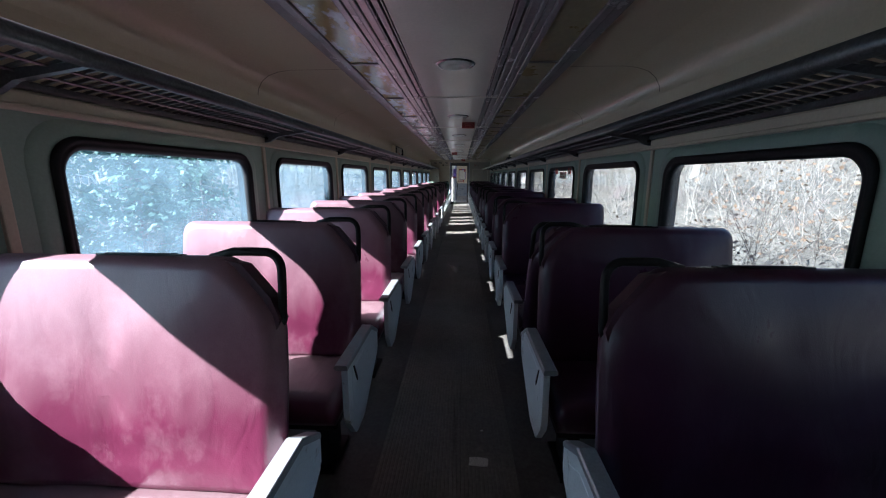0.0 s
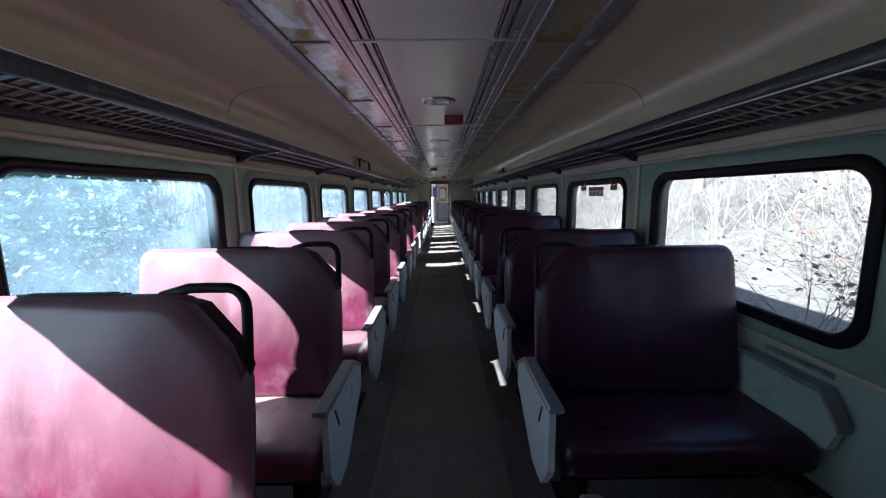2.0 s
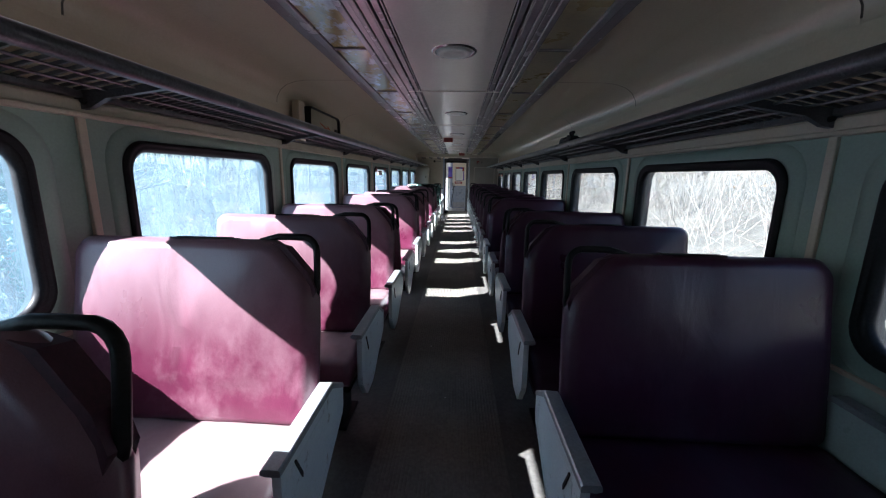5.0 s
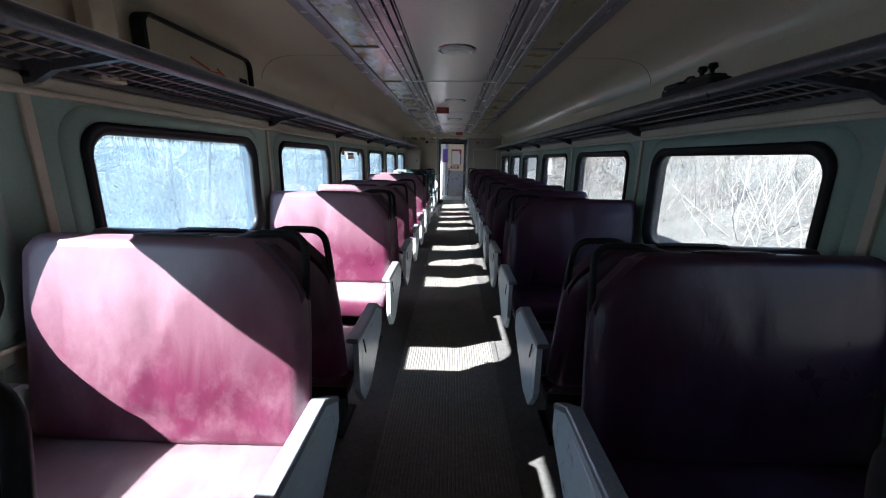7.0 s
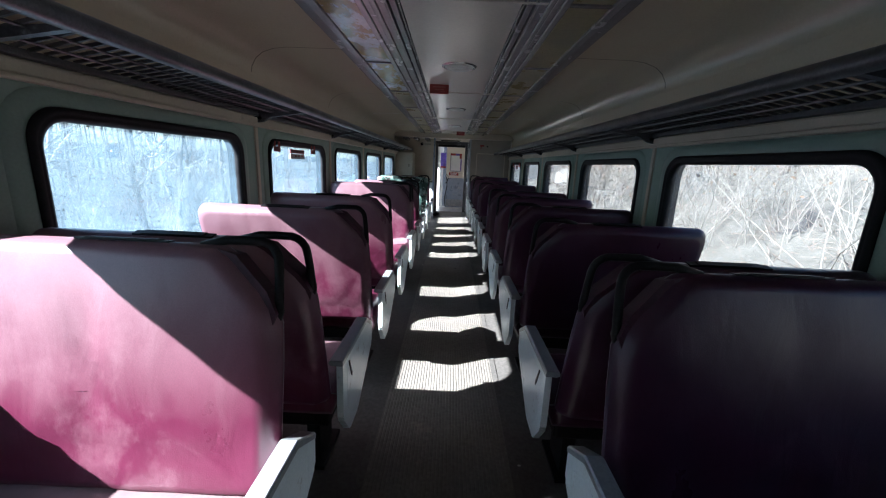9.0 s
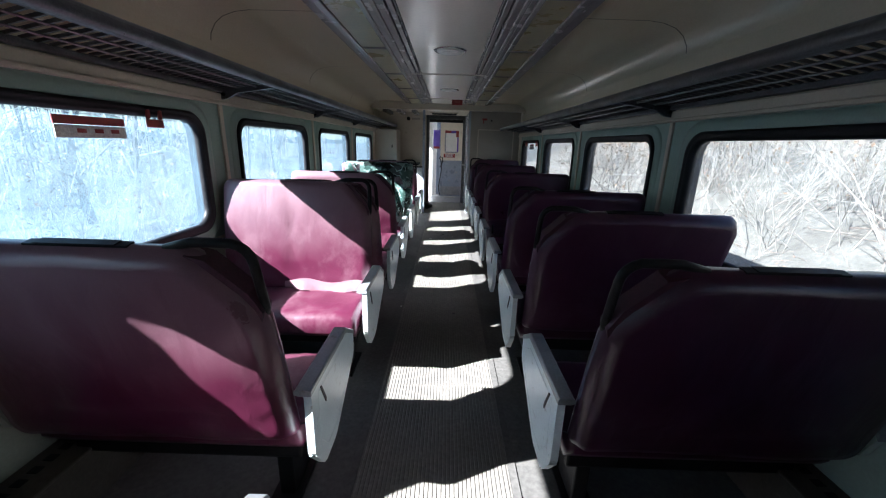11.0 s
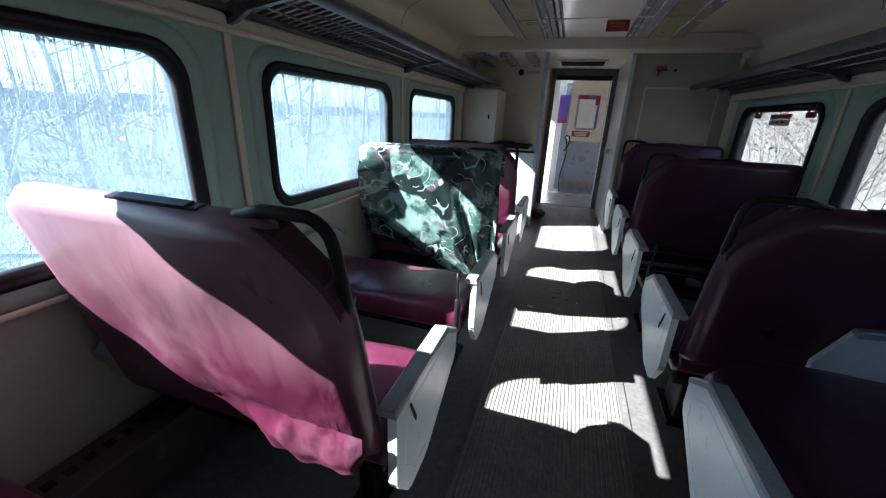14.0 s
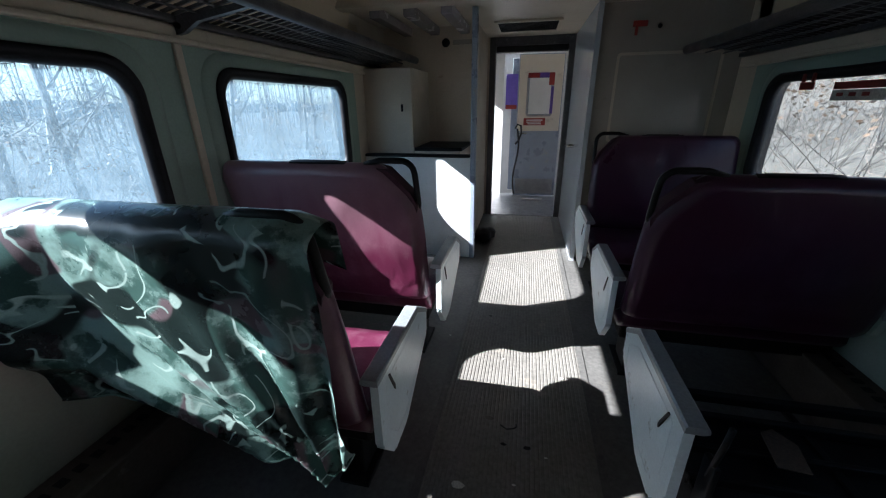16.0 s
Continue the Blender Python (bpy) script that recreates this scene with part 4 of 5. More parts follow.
box(left_wall, -W, -0.53, 18.1, 18.16, 0.0, 2.06)
box(left_wall, -0.578, -0.527, 18.162, PY - 0.035, 0.0, 2.06)
tagged(link_mesh("wall_bulkhead_left", left_wall, CREAM), "cream bulkhead with a panel outline", "wall", kind="structure")
frame_l = plate(bmesh.new(), round_rect(-0.98, -0.60, 1.08, 1.66, 0.03), [round_rect(-0.965, -0.615, 1.095, 1.645, 0.02)], lambda u, v, d: Vector((u, 18.096 + d, v)), 0.008)
tagged(link_mesh("trim_panel_left", frame_l, CREAM), "raised outline of a cream wall panel", "trim", kind="structure")
side_ext = bmesh.new()
for s in (-1, 1):
    x0, x1 = sorted((s * W, s * (W + 0.1)))
    box(side_ext, x0, x1, 17.301, PY, 0.0, 2.26)
tagged(link_mesh("wall_end_sides", side_ext, CREAM), "cream side walls past the last seats", "wall", kind="structure")
beams = bmesh.new()
for x in (-1.22, -0.95, -0.66):
    box(beams, x - 0.045, x + 0.045, 17.21, 18.09, 1.985, 2.055, bevel=0.008)
tagged(link_mesh("trim_end_beams", beams, RAIL_GREY), "grey beams under the lowered end ceiling", "trim", kind="structure")
tagged(link_mesh("ceiling_end", boxes((-W, W, 17.2, PY, 2.06, 2.12)), CREAM), "lowered cream ceiling over the passage", "ceiling", kind="structure")

locker = thing("locker", "tall cream locker with a small keyhole, by the end window", "locker")
part("body", boxes((-W + 0.002, -1.03, 17.48, 18.095, 0.0, 1.665), bevel=0.01), CREAM, locker)
part("keyhole", boxes((-1.135, -1.115, 17.474, 17.482, 1.31, 1.37), bevel=0.003), BLACK_STEEL, locker, "dark keyhole plate")

screen = thing("low_partition", "white painted half-height partition with a dark cap", "partition")
part("panel", boxes((-1.46, -0.494, 17.37, 17.405, 0.0, 0.93), bevel=0.006), WHITE, screen)
part("cap", boxes((-1.46, -0.494, 17.355, 17.42, 0.93, 0.955), bevel=0.006), BLACK_STEEL, screen, "dark metal cap")
part("edge_post", boxes((-0.492, -0.447, 17.355, 17.42, 0.0, 2.055), bevel=0.008), BLUE_STEEL, screen, "blue-grey steel post up to the ceiling")

track = boxes((-0.428, 0.363, PY - 0.054, PY + 0.03, 1.905, 1.968), bevel=0.004)
tagged(link_mesh("trim_door_track", track, RUBBER), "black door track under the lintel", "trim", kind="structure")
jambs = bmesh.new()
box(jambs, -0.50, -0.43, PY - 0.06, PY + 0.04, 0.0, 2.06, bevel=0.008)
box(jambs, 0.365, 0.45, PY - 0.06, PY + 0.04, 0.0, 2.06, bevel=0.008)
box(jambs, -0.50, 0.45, PY - 0.05, PY + 0.04, 1.97, 2.08, bevel=0.008)
tagged(link_mesh("trim_doorway", jambs, RACK_STEEL), "dark grey steel doorway frame", "door frame", kind="structure")
end_fill = bmesh.new()
box(end_fill, -W, -0.50, PY - 0.03, PY + 0.03, 0.0, 2.26)
box(end_fill, 0.45, W, PY - 0.03, PY + 0.03, 0.0, 2.26)
box(end_fill, -0.50, 0.45, PY - 0.03, PY + 0.03, 2.08, 2.26)
tagged(link_mesh("wall_north", end_fill, CREAM), "cream wall round the doorway", "wall", kind="structure")
sill = boxes((-0.43, 0.365, PY - 0.06, PY + 0.06, 0.0, 0.012), bevel=0.004)
tagged(link_mesh("trim_sill", sill, STEEL), "worn steel door sill", "door sill", kind="structure")

vent = thing("ceiling_vent", "dark slatted ceiling vent before the doorway", "vent")
part("backing", boxes((-0.36, 0.20, 18.0, 18.5, 2.052, 2.058)), RUBBER, vent)
part("frame", plate(bmesh.new(), [(-0.38, 17.98), (0.22, 17.98), (0.22, 18.52), (-0.38, 18.52)], [[(-0.35, 18.01), (0.19, 18.01), (0.19, 18.49), (-0.35, 18.49)]], lambda u, v, d: Vector((u, v, 2.04 + d)), 0.018), CREAM, vent)
slat = None
for i in range(12):
    if slat is None:
        sl = part("slat", boxes((-0.35, 0.19, 0.0, 0.006, 2.042, 2.052)), RUBBER, vent)
        slat = sl.data
    else:
        sl = new("slat", slat)
        sl.parent = vent
    sl.location = (0, 18.02 + i * 0.039, 0)

# vestibule
VY = 20.1
vest = bmesh.new()
# unseen side openings, sized to admit sky light and keep sun off the door
for s in (-1, 1):
    x0, x1 = sorted((s * W, s * (W + 0.08)))
    box(vest, x0, x1, PY, PY + (0.45 if s < 0 else 0.15), 0.0, 2.26)
    box(vest, x0, x1, VY - 0.12, VY, 0.0, 2.26)
    box(vest, x0, x1, PY + (0.45 if s < 0 else 0.15), VY - 0.12, 2.12, 2.26)
    box(vest, *sorted((s * 0.40, s * W)), VY, VY + 0.06, 0.0, 2.26)
box(vest, -0.40, 0.40, VY, VY + 0.06, 2.02, 2.26)
box(vest, -W, W, PY + 0.03, VY, 2.2, 2.26)
tagged(link_mesh("wall_vestibule", vest, WHITE), "white painted vestibule walls with open side doors", "wall", kind="structure")

# the door's warm-lit upper half, put on as an off-white sheet
LIT_SHEET = material("off_white_door_sheet", (0.72, 0.66, 0.56), (0.63, 0.57, 0.47), rough=0.35, scale=3, bump=0.04, grain=0.05, wear=(0.42, 0.36, 0.28), wear_amount=0.15, wear_scale=5)
door = thing("door_1", "blue-grey steel end door standing ajar, with a window", "door", kind="structure")
DW = 0.62
hole = round_rect(0.14, 0.48, 1.20, 1.74, 0.04)
leaf = plate(bmesh.new(), [(0, 0.02), (DW, 0.02), (DW, 2.0), (0, 2.0)], [hole], lambda u, v, d: Vector((u, d, v)), 0.04)
part("leaf", leaf, BLUE_STEEL, door)
part("upper_sheet", plate(bmesh.new(), [(0.01, 0.98), (DW - 0.01, 0.98), (DW - 0.01, 1.99), (0.01, 1.99)], [hole], lambda u, v, d: Vector((u, -0.001 - d, v)), 0.003), LIT_SHEET, door, "off-white upper half, its warm light put into the colour")
part("pane", boxes((0.135, 0.485, 0.016, 0.022, 1.195, 1.745)), GLASS, door, "glass pane")
rim = ring(bmesh.new(), round_rect(0.12, 0.50, 1.18, 1.76, 0.05), round_rect(0.15, 0.47, 1.21, 1.73, 0.035), lambda u, v, d: Vector((u, d, v)), [(0.0, 0.0), (0.1, -0.010), (0.9, -0.010), (1.0, 0.004)])
part("window_rim", rim, STEEL, door, "steel rim round the door window")
part("rim_band", boxes((0.29, 0.42, -0.014, -0.0105, 1.695, 1.76), (0.455, 0.495, -0.014, -0.0105, 1.22, 1.58)), POSTER, door, "blue tape on the rim")
part("rim_tape", boxes((0.13, 0.29, -0.014, -0.0105, 1.695, 1.76), (0.42, 0.495, -0.014, -0.0105, 1.60, 1.76)), RED, door, "red tape on the rim")
part("paper", boxes((0.155, 0.455, -0.0125, -0.0112, 1.215, 1.693)), WHITE, door, "white paper pasted over the window")
plate_ob = part("notice", boxes((0.10, 0.41, -0.006, -0.001, 1.06, 1.16), bevel=0.002), RED, door, "red notice with pale lines")
lines = boxes((0.14, 0.37, -0.0075, -0.006, 1.125, 1.14), (0.14, 0.35, -0.0075, -0.006, 1.10, 1.112), (0.16, 0.35, -0.0075, -0.006, 1.075, 1.087))
part("notice_lines", lines, WHITE, plate_ob)
part("kick_plate", boxes((0.03, DW - 0.03, -0.004, -0.0005, 0.05, 0.28), bevel=0.001), STEEL, door, "scuffed steel kick plate")
part("handle", tube(bmesh.new(), [(0.05, -0.002, 0.95), (0.05, -0.05, 0.95), (0.16, -0.05, 0.95)], 0.011, 8), CHROME, door, "chrome lever handle", True)
door.matrix_basis = pose(-0.19, 19.98, 0.0, 0, 0, 6)

hose = thing("hanging_cable", "black cable loop hanging beside the end door", "cable")
pts = []
for i in range(25):
    f = i / 24
    pts.append((-0.17 + 0.03 * math.sin(f * math.pi * 2), 19.90 - 0.02 * math.sin(f * 3), 1.02 - 0.98 * f if f < 0.96 else 0.06))
cb = tube(bmesh.new(), pts, 0.013, 8)
tube(cb, [(-0.20, 19.91, 1.02), (-0.17, 19.9, 1.08), (-0.12, 19.9, 1.06), (-0.11, 19.9, 0.96), (-0.14, 19.9, 0.86), (-0.19, 19.9, 0.80)], 0.013, 8)
part("cable", cb, RUBBER, hose, "", True)


bars = thing("door_poster", "small blue and purple poster in the vestibule", "poster")
part("sheet", boxes((-0.39, -0.21, 20.46, 20.464, 1.30, 1.78)), POSTER, bars)
part("sheet_band", boxes((-0.385, -0.215, 20.456, 20.46, 1.28, 1.34)), RED, bars, "red band")
cab = thing("low_cabinet", "low cream cabinet with a dark top behind the partition", "cabinet")
part("body", boxes((-1.02, -0.60, 17.48, 18.09, 0.0, 0.97), bevel=0.006), CREAM, cab)
part("top", boxes((-1.025, -0.585, 17.475, 18.094, 0.97, 1.0), bevel=0.005), BLACK_STEEL, cab, "dark worktop")
rail = thing("grab_rail", "short chrome grab rail on the passage wall", "grab rail")
part("bar", tube(bmesh.new(), [(0.425, 17.75, 1.0), (0.36, 17.75, 1.0), (0.36, 18.1, 0.96), (0.425, 18.1, 0.96)], 0.014, 10), CHROME, rail, "", True)
ncoach = thing("next_coach", "white painted end of the next coach beyond the vestibule", "coach")
part("end_wall", plate(bmesh.new(), [(-1.5, -0.2), (1.5, -0.2), (1.5, 2.3), (-1.5, 2.3)], [[(-0.30, 0.0), (-0.30, 2.0), (0.42, 2.0), (0.42, 0.0)]], lambda u, v, d: Vector((u, 20.47 + d, v)), 0.06), WHITE, ncoach)
part("end_door", boxes((-0.295, 0.415, 20.49, 20.52, 0.0, 1.995), bevel=0.004), BLUE_STEEL, ncoach, "blue-grey closed door")

# ---- outside: ground, woods, brush ----
GRASS = material("leaf_litter", (0.075, 0.073, 0.070), (0.058, 0.056, 0.053), rough=0.9, scale=0.6, fine=9, bump=0.2, grain=0.15, wear=(0.060, 0.052, 0.045), wear_amount=0.25, wear_scale=2.0)
BARK = material("grey_bark", (0.16, 0.14, 0.13), (0.11, 0.095, 0.085), rough=0.85, scale=5, fine=40, bump=0.6, grain=0.3, stretch=(1, 1, 0.2))
PALE_BARK = material("pale_bark", (0.50, 0.47, 0.43), (0.38, 0.355, 0.32), rough=0.85, scale=4, fine=40, bump=0.5, grain=0.25, stretch=(1, 1, 0.2))
NEEDLES = material("pine_needles", (0.07, 0.13, 0.095), (0.10, 0.17, 0.12), rough=0.7, scale=3, fine=30, bump=0.2, grain=0.4)
DRY_LEAF = material("dry_leaves", (0.19, 0.115, 0.075), (0.13, 0.095, 0.06), rough=0.7, scale=2, fine=10, bump=0.2, grain=0.4)
# the haze of distance is mixed into this pale grey
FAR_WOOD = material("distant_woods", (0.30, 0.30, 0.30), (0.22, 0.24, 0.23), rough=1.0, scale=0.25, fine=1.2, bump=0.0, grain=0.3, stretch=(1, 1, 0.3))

DRY_STEM = material("dry_brush_stem", (0.32, 0.29, 0.255), (0.22, 0.195, 0.17), rough=0.85, scale=4, fine=40, bump=0.3, grain=0.25)
DARK_TWIG = material("dark_twig", (0.09, 0.075, 0.065), (0.05, 0.045, 0.04), rough=0.8, scale=5, fine=40, bump=0.2, grain=0.3)
FALLEN = material("fallen_leaf", (0.27, 0.225, 0.19), (0.16, 0.105, 0.08), rough=0.75, scale=2.5, blend=0.9, fine=12, bump=0.1, grain=0.4)


def ground_z(x, y):
    z = -1.35
    if x > 3:
        z += min(6.0, (x - 3) * 0.46) + noise.noise(Vector((x * 0.12, y * 0.12, 0))) * 0.5 * min(1, (x - 3) / 3)
    elif x < -3:
        z += (noise.noise(Vector((x * 0.1, y * 0.1, 3))) * 0.5 - min(0.5, (-3 - x) * 0.03)) * min(1, (-3 - x) / 3)
    return z


ground = bmesh.new()
N = 90
verts = {}
for i in range(N + 1):
    for j in range(N + 1):
        u, v = i / N * 2 - 1, j / N * 2 - 1
        x, y = math.copysign(abs(u) ** 3.2, u) * 1500, 8 + math.copysign(abs(v) ** 3.2, v) * 1500
        verts[i, j] = ground.verts.new(Vector((x, y, ground_z(x, y))))
for i in range(N):
    for j in range(N):
        ground.faces.new((verts[i, j], verts[i + 1, j], verts[i + 1, j + 1], verts[i, j + 1]))
tagged(link_mesh("ground", ground, GRASS, smooth=True), "brown leaf litter and dry grass beside the track", "ground", kind="structure")


class Stick:
    """Collects tapered three-sided twigs and leaves as plain lists."""

    def __init__(self):
        self.v, self.f = [], []

    def limb(self, a, b, ra, rb, n=3):
        way = (b - a).normalized()
        s = way.orthogonal().normalized()
        t = way.cross(s)
        k = len(self.v)
        for p, r in ((a, ra), (b, rb)):
            for i in range(n):
                w = 2 * math.pi * i / n
                self.v.append(p + s * (r * math.cos(w)) + t * (r * math.sin(w)))
        for i in range(n):
            j = (i + 1) % n
            self.f.append((k + i, k + j, k + n + j, k + n + i))

    def leaf(self, p, size, rng):
        d = Vector((rng.gauss(0, 1), rng.gauss(0, 1), rng.gauss(0, 0.6))).normalized()
        s = d.orthogonal().normalized() * size * 0.35
        k = len(self.v)
        self.v += [p, p + d * size * 0.5 + s, p + d * size, p + d * size * 0.5 - s]
        self.f.append((k, k + 1, k + 2, k + 3))

    def mesh(self, name):
        me = bpy.data.meshes.new(name)
        me.from_pydata([tuple(q) for q in self.v], [], self.f)
        return me


def grow(st, rng, p, way, length, r, depth, curl=0.35, tips=None):
    """A limb in short bent lengths that throws side limbs."""
    steps = 4 if depth > 1 else 3
    q = p
    for i in range(steps):
        way = (way + Vector((rng.gauss(0, curl * 0.4), rng.gauss(0, curl * 0.4), rng.gauss(0, curl * 0.25) + 0.03))).normalized()
        nxt = q + way * (length / steps)
        rb = r * (1 - 0.6 * (i + 1) / steps)
        st.limb(q, nxt, r * (1 - 0.6 * i / steps), max(rb, 0.002), 5 if depth > 2 else 3)
        if depth > 0 and i > 0:
            for _ in range(rng.choice((1, 2, 2))):
                side = (way + Vector((rng.gauss(0, 0.8), rng.gauss(0, 0.8), rng.gauss(0.1, 0.45)))).normalized()
                grow(st, rng, nxt, side, length * rng.uniform(0.4, 0.62), rb * 0.6, depth - 1, curl, tips)
        q = nxt
    if tips is not None:
        tips.append(q)


def place_stick(name, st, mat, parent, label=""):
    ob = new(name, st.mesh(name))
    ob.data.materials.append(mat)
    ob.parent = parent
    if label:
        tagged(ob, label)
    return ob


def bare_tree(seed, height, mat, label):
    rng = random.Random(seed)
    tr = thing("tree", label, "tree", group="trees beside the track")
    trunk, crown = Stick(), Stick()
    q, way, r = Vector((0, 0, -0.3)), Vector((rng.gauss(0, 0.08), rng.gauss(0, 0.08), 1)).normalized(), height * 0.017
    steps = 9
    for i in range(steps):
        way = (way + Vector((rng.gauss(0, 0.07), rng.gauss(0, 0.07), 0.02))).normalized()
        nxt = q + way * (height / steps)
        ra, rb = r * (1 - 0.85 * i / steps), r * (1 - 0.85 * (i + 1) / steps)
        trunk.limb(q, nxt, ra, rb, 7)
        if i >= 1:
            for _ in range(rng.choice((1, 2, 3))):
                side = Vector((rng.gauss(0, 1), rng.gauss(0, 1), rng.uniform(0.1, 0.9))).normalized()
                grow(crown, rng, nxt, side, height * rng.uniform(0.16, 0.3) * (1.1 - 0.5 * i / steps), rb * 0.5, 2)
        q = nxt
    place_stick("trunk", trunk, mat, tr)
    place_stick("crown", crown, mat, tr, "bare twiggy branches")
    return tr


def pine(seed, height):
    rng = random.Random(seed)
    tr = thing("tree", "blue-green pine with ragged drooping boughs", "tree", group="trees beside the track")
    trunk, crown = Stick(), Stick()
    trunk.limb(Vector((0, 0, -0.3)), Vector((0, 0, height)), height * 0.016, 0.02, 7)
    for i in range(46):
        f = 0.14 + 0.85 * i / 46
        z = height * f
        ln = height * 0.28 * (1.08 - f) * rng.uniform(0.6, 1.2)
        w = rng.uniform(0, 6.28)
        tip = Vector((math.cos(w) * ln, math.sin(w) * ln, z - ln * rng.uniform(0.0, 0.3)))
        a = Vector((0, 0, z))
        trunk.limb(a, tip, 0.018, 0.004, 3)
        for k in range(46):
            s = rng.uniform(0.2, 1.05)
            crown.leaf(a.lerp(tip, s) + Vector((rng.gauss(0, 0.09), rng.gauss(0, 0.09), rng.gauss(0, 0.06))) * (1 + ln * 0.5), rng.uniform(0.10, 0.24), rng)
    place_stick("trunk", trunk, BARK, tr)
    place_stick("crown", crown, NEEDLES, tr, "dark blue-green needles")
    return tr


def shrub(seed, height, leaves, leaf=1.0):
    rng = random.Random(seed)
    sh = thing("shrub", "tangled bare shrub with a few dry brown leaves", "shrub", group="brush beside the track")
    stems, foliage, tips = Stick(), Stick(), []
    for i in range(15):
        way = Vector((rng.gauss(0, 0.45), rng.gauss(0, 0.45), 1)).normalized()
        grow(stems, rng, Vector((rng.gauss(0, 0.3), rng.gauss(0, 0.3), -0.1)), way, height * rng.uniform(0.6, 1.05), 0.008, 2, 0.22, tips)
    for p in tips:
        if rng.random() < leaves:
            foliage.leaf(p + Vector((rng.gauss(0, 0.03), rng.gauss(0, 0.03), rng.gauss(0, 0.03))), leaf * rng.uniform(0.03, 0.07), rng)
    place_stick("branchwork", stems, DRY_STEM, sh)
    place_stick("foliage", foliage, DRY_LEAF, sh, "dry brown leaves")
    return sh


rng = random.Random(11)
bare = [bare_tree(s, h, m, l) for s, h, m, l in ((1, 8.5, BARK, "bare grey deciduous tree with many fine branches"), (2, 10.0, PALE_BARK, "bare pale-barked deciduous tree"), (3, 7.5, BARK, "bare crooked deciduous tree"), (4, 11.0, BARK, "tall bare deciduous tree"))]
pines = [pine(21, 5.2), pine(22, 6.8)]
shrubs = [shrub(31, 2.6, 0.5), shrub(32, 2.1, 0.35), shrub(33, 3.0, 0.45)]
dark_shrub = shrub(36, 1.7, 0.85, 1.25)
tagged(dark_shrub, "low dark shrub with withered leaves")
for piece in dark_shrub.children:
    if piece.name.startswith("branchwork"):
        piece.data.materials[0] = DARK_TWIG
spots_left = [(-11.5, 16.2, 2), (-12.5, 22.5, 0), (-11.8, 27.5, 2), (-15.5, 21, 0), (-14, 14.5, 2), (-17, 17, 1), (-20, 25, 3), (-13.5, 30, 0), (-19, 33, 1), (-16, 11, 3), (-22, 39, 3), (-15, 9, 1), (-24, 29, 1), (-26, 22, 3), (-13, 25, 2), (-19, 5, 0), (-14.5, 18.5, 0), (-23, 15, 1), (-28, 35, 0), (-16, 40, 2), (-30, 44, 1), (-21, 50, 3), (-17, 47, 0)]
spots_right = [(9, 14, 1), (11, 20, 0), (8.5, 24, 1), (13, 27, 3), (10.5, 9, 2), (15, 16, 1), (12, 33, 1), (9.5, 29, 0), (16, 38, 3), (8.8, 18, 2), (14, 6, 0), (18, 24, 1)]
used = set()
for x, y, k in spots_left + spots_right:
    m = pose(x, y, ground_z(x, y), 0, 0, rng.uniform(0, 360))
    if k in used:
        copy_thing(bare[k], m)
    else:
        bare[k].matrix_basis = m
        used.add(k)
for i, (x, y) in enumerate([(-8.0, 8.0), (-10.5, 11.5), (-7.6, 5.2), (-9.0, 2.6), (-8.6, 10.6), (-11.0, 8.6), (-12.5, 6.0), (-11.5, 3.0), (-14.0, 10.0), (-15.0, 4.5)]):
    m = pose(x, y, ground_z(x, y), 0, 0, rng.uniform(0, 360))
    if i < 2:
        pines[i].matrix_basis = m
    else:
        copy_thing(pines[i % 2], m)
for i, (x, y) in enumerate([(4.5, 3.1), (4.6, 4.9), (4.4, 1.4)]):
    m = pose(x, y, ground_z(x, y), 0, 0, 80 * i)
    if i:
        copy_thing(dark_shrub, m)
    else:
        dark_shrub.matrix_basis = m
for i, (x, y) in enumerate([(6.4, 19.2), (5.2, 20.6), (6.0, 22.6), (5.3, 24.8), (7.4, 21.4), (6.6, 26.6), (8.2, 19.0), (8.6, 23.0)]):
    copy_thing(dark_shrub, pose(x, y, ground_z(x, y), 0, 0, 67 * i) @ Matrix.Scale(1.15 + 0.1 * (i % 5), 4))
for x, y, turn_z in ((-7.2, 7.0, 10), (-8.4, 4.0, 75), (-7.4, 9.4, 140), (-8.8, 6.2, 200)):
    copy_thing(pines[0], pose(x, y, ground_z(x, y), 0, 0, turn_z))
# out-of-view pine, stretched and added so its soft shadow crosses a left-hand seat
copy_thing(pines[1], pose(-12.0, -1.72, -1.45, 0, 0, 40) @ Matrix.Diagonal((0.75, 0.75, 1.59, 1)))
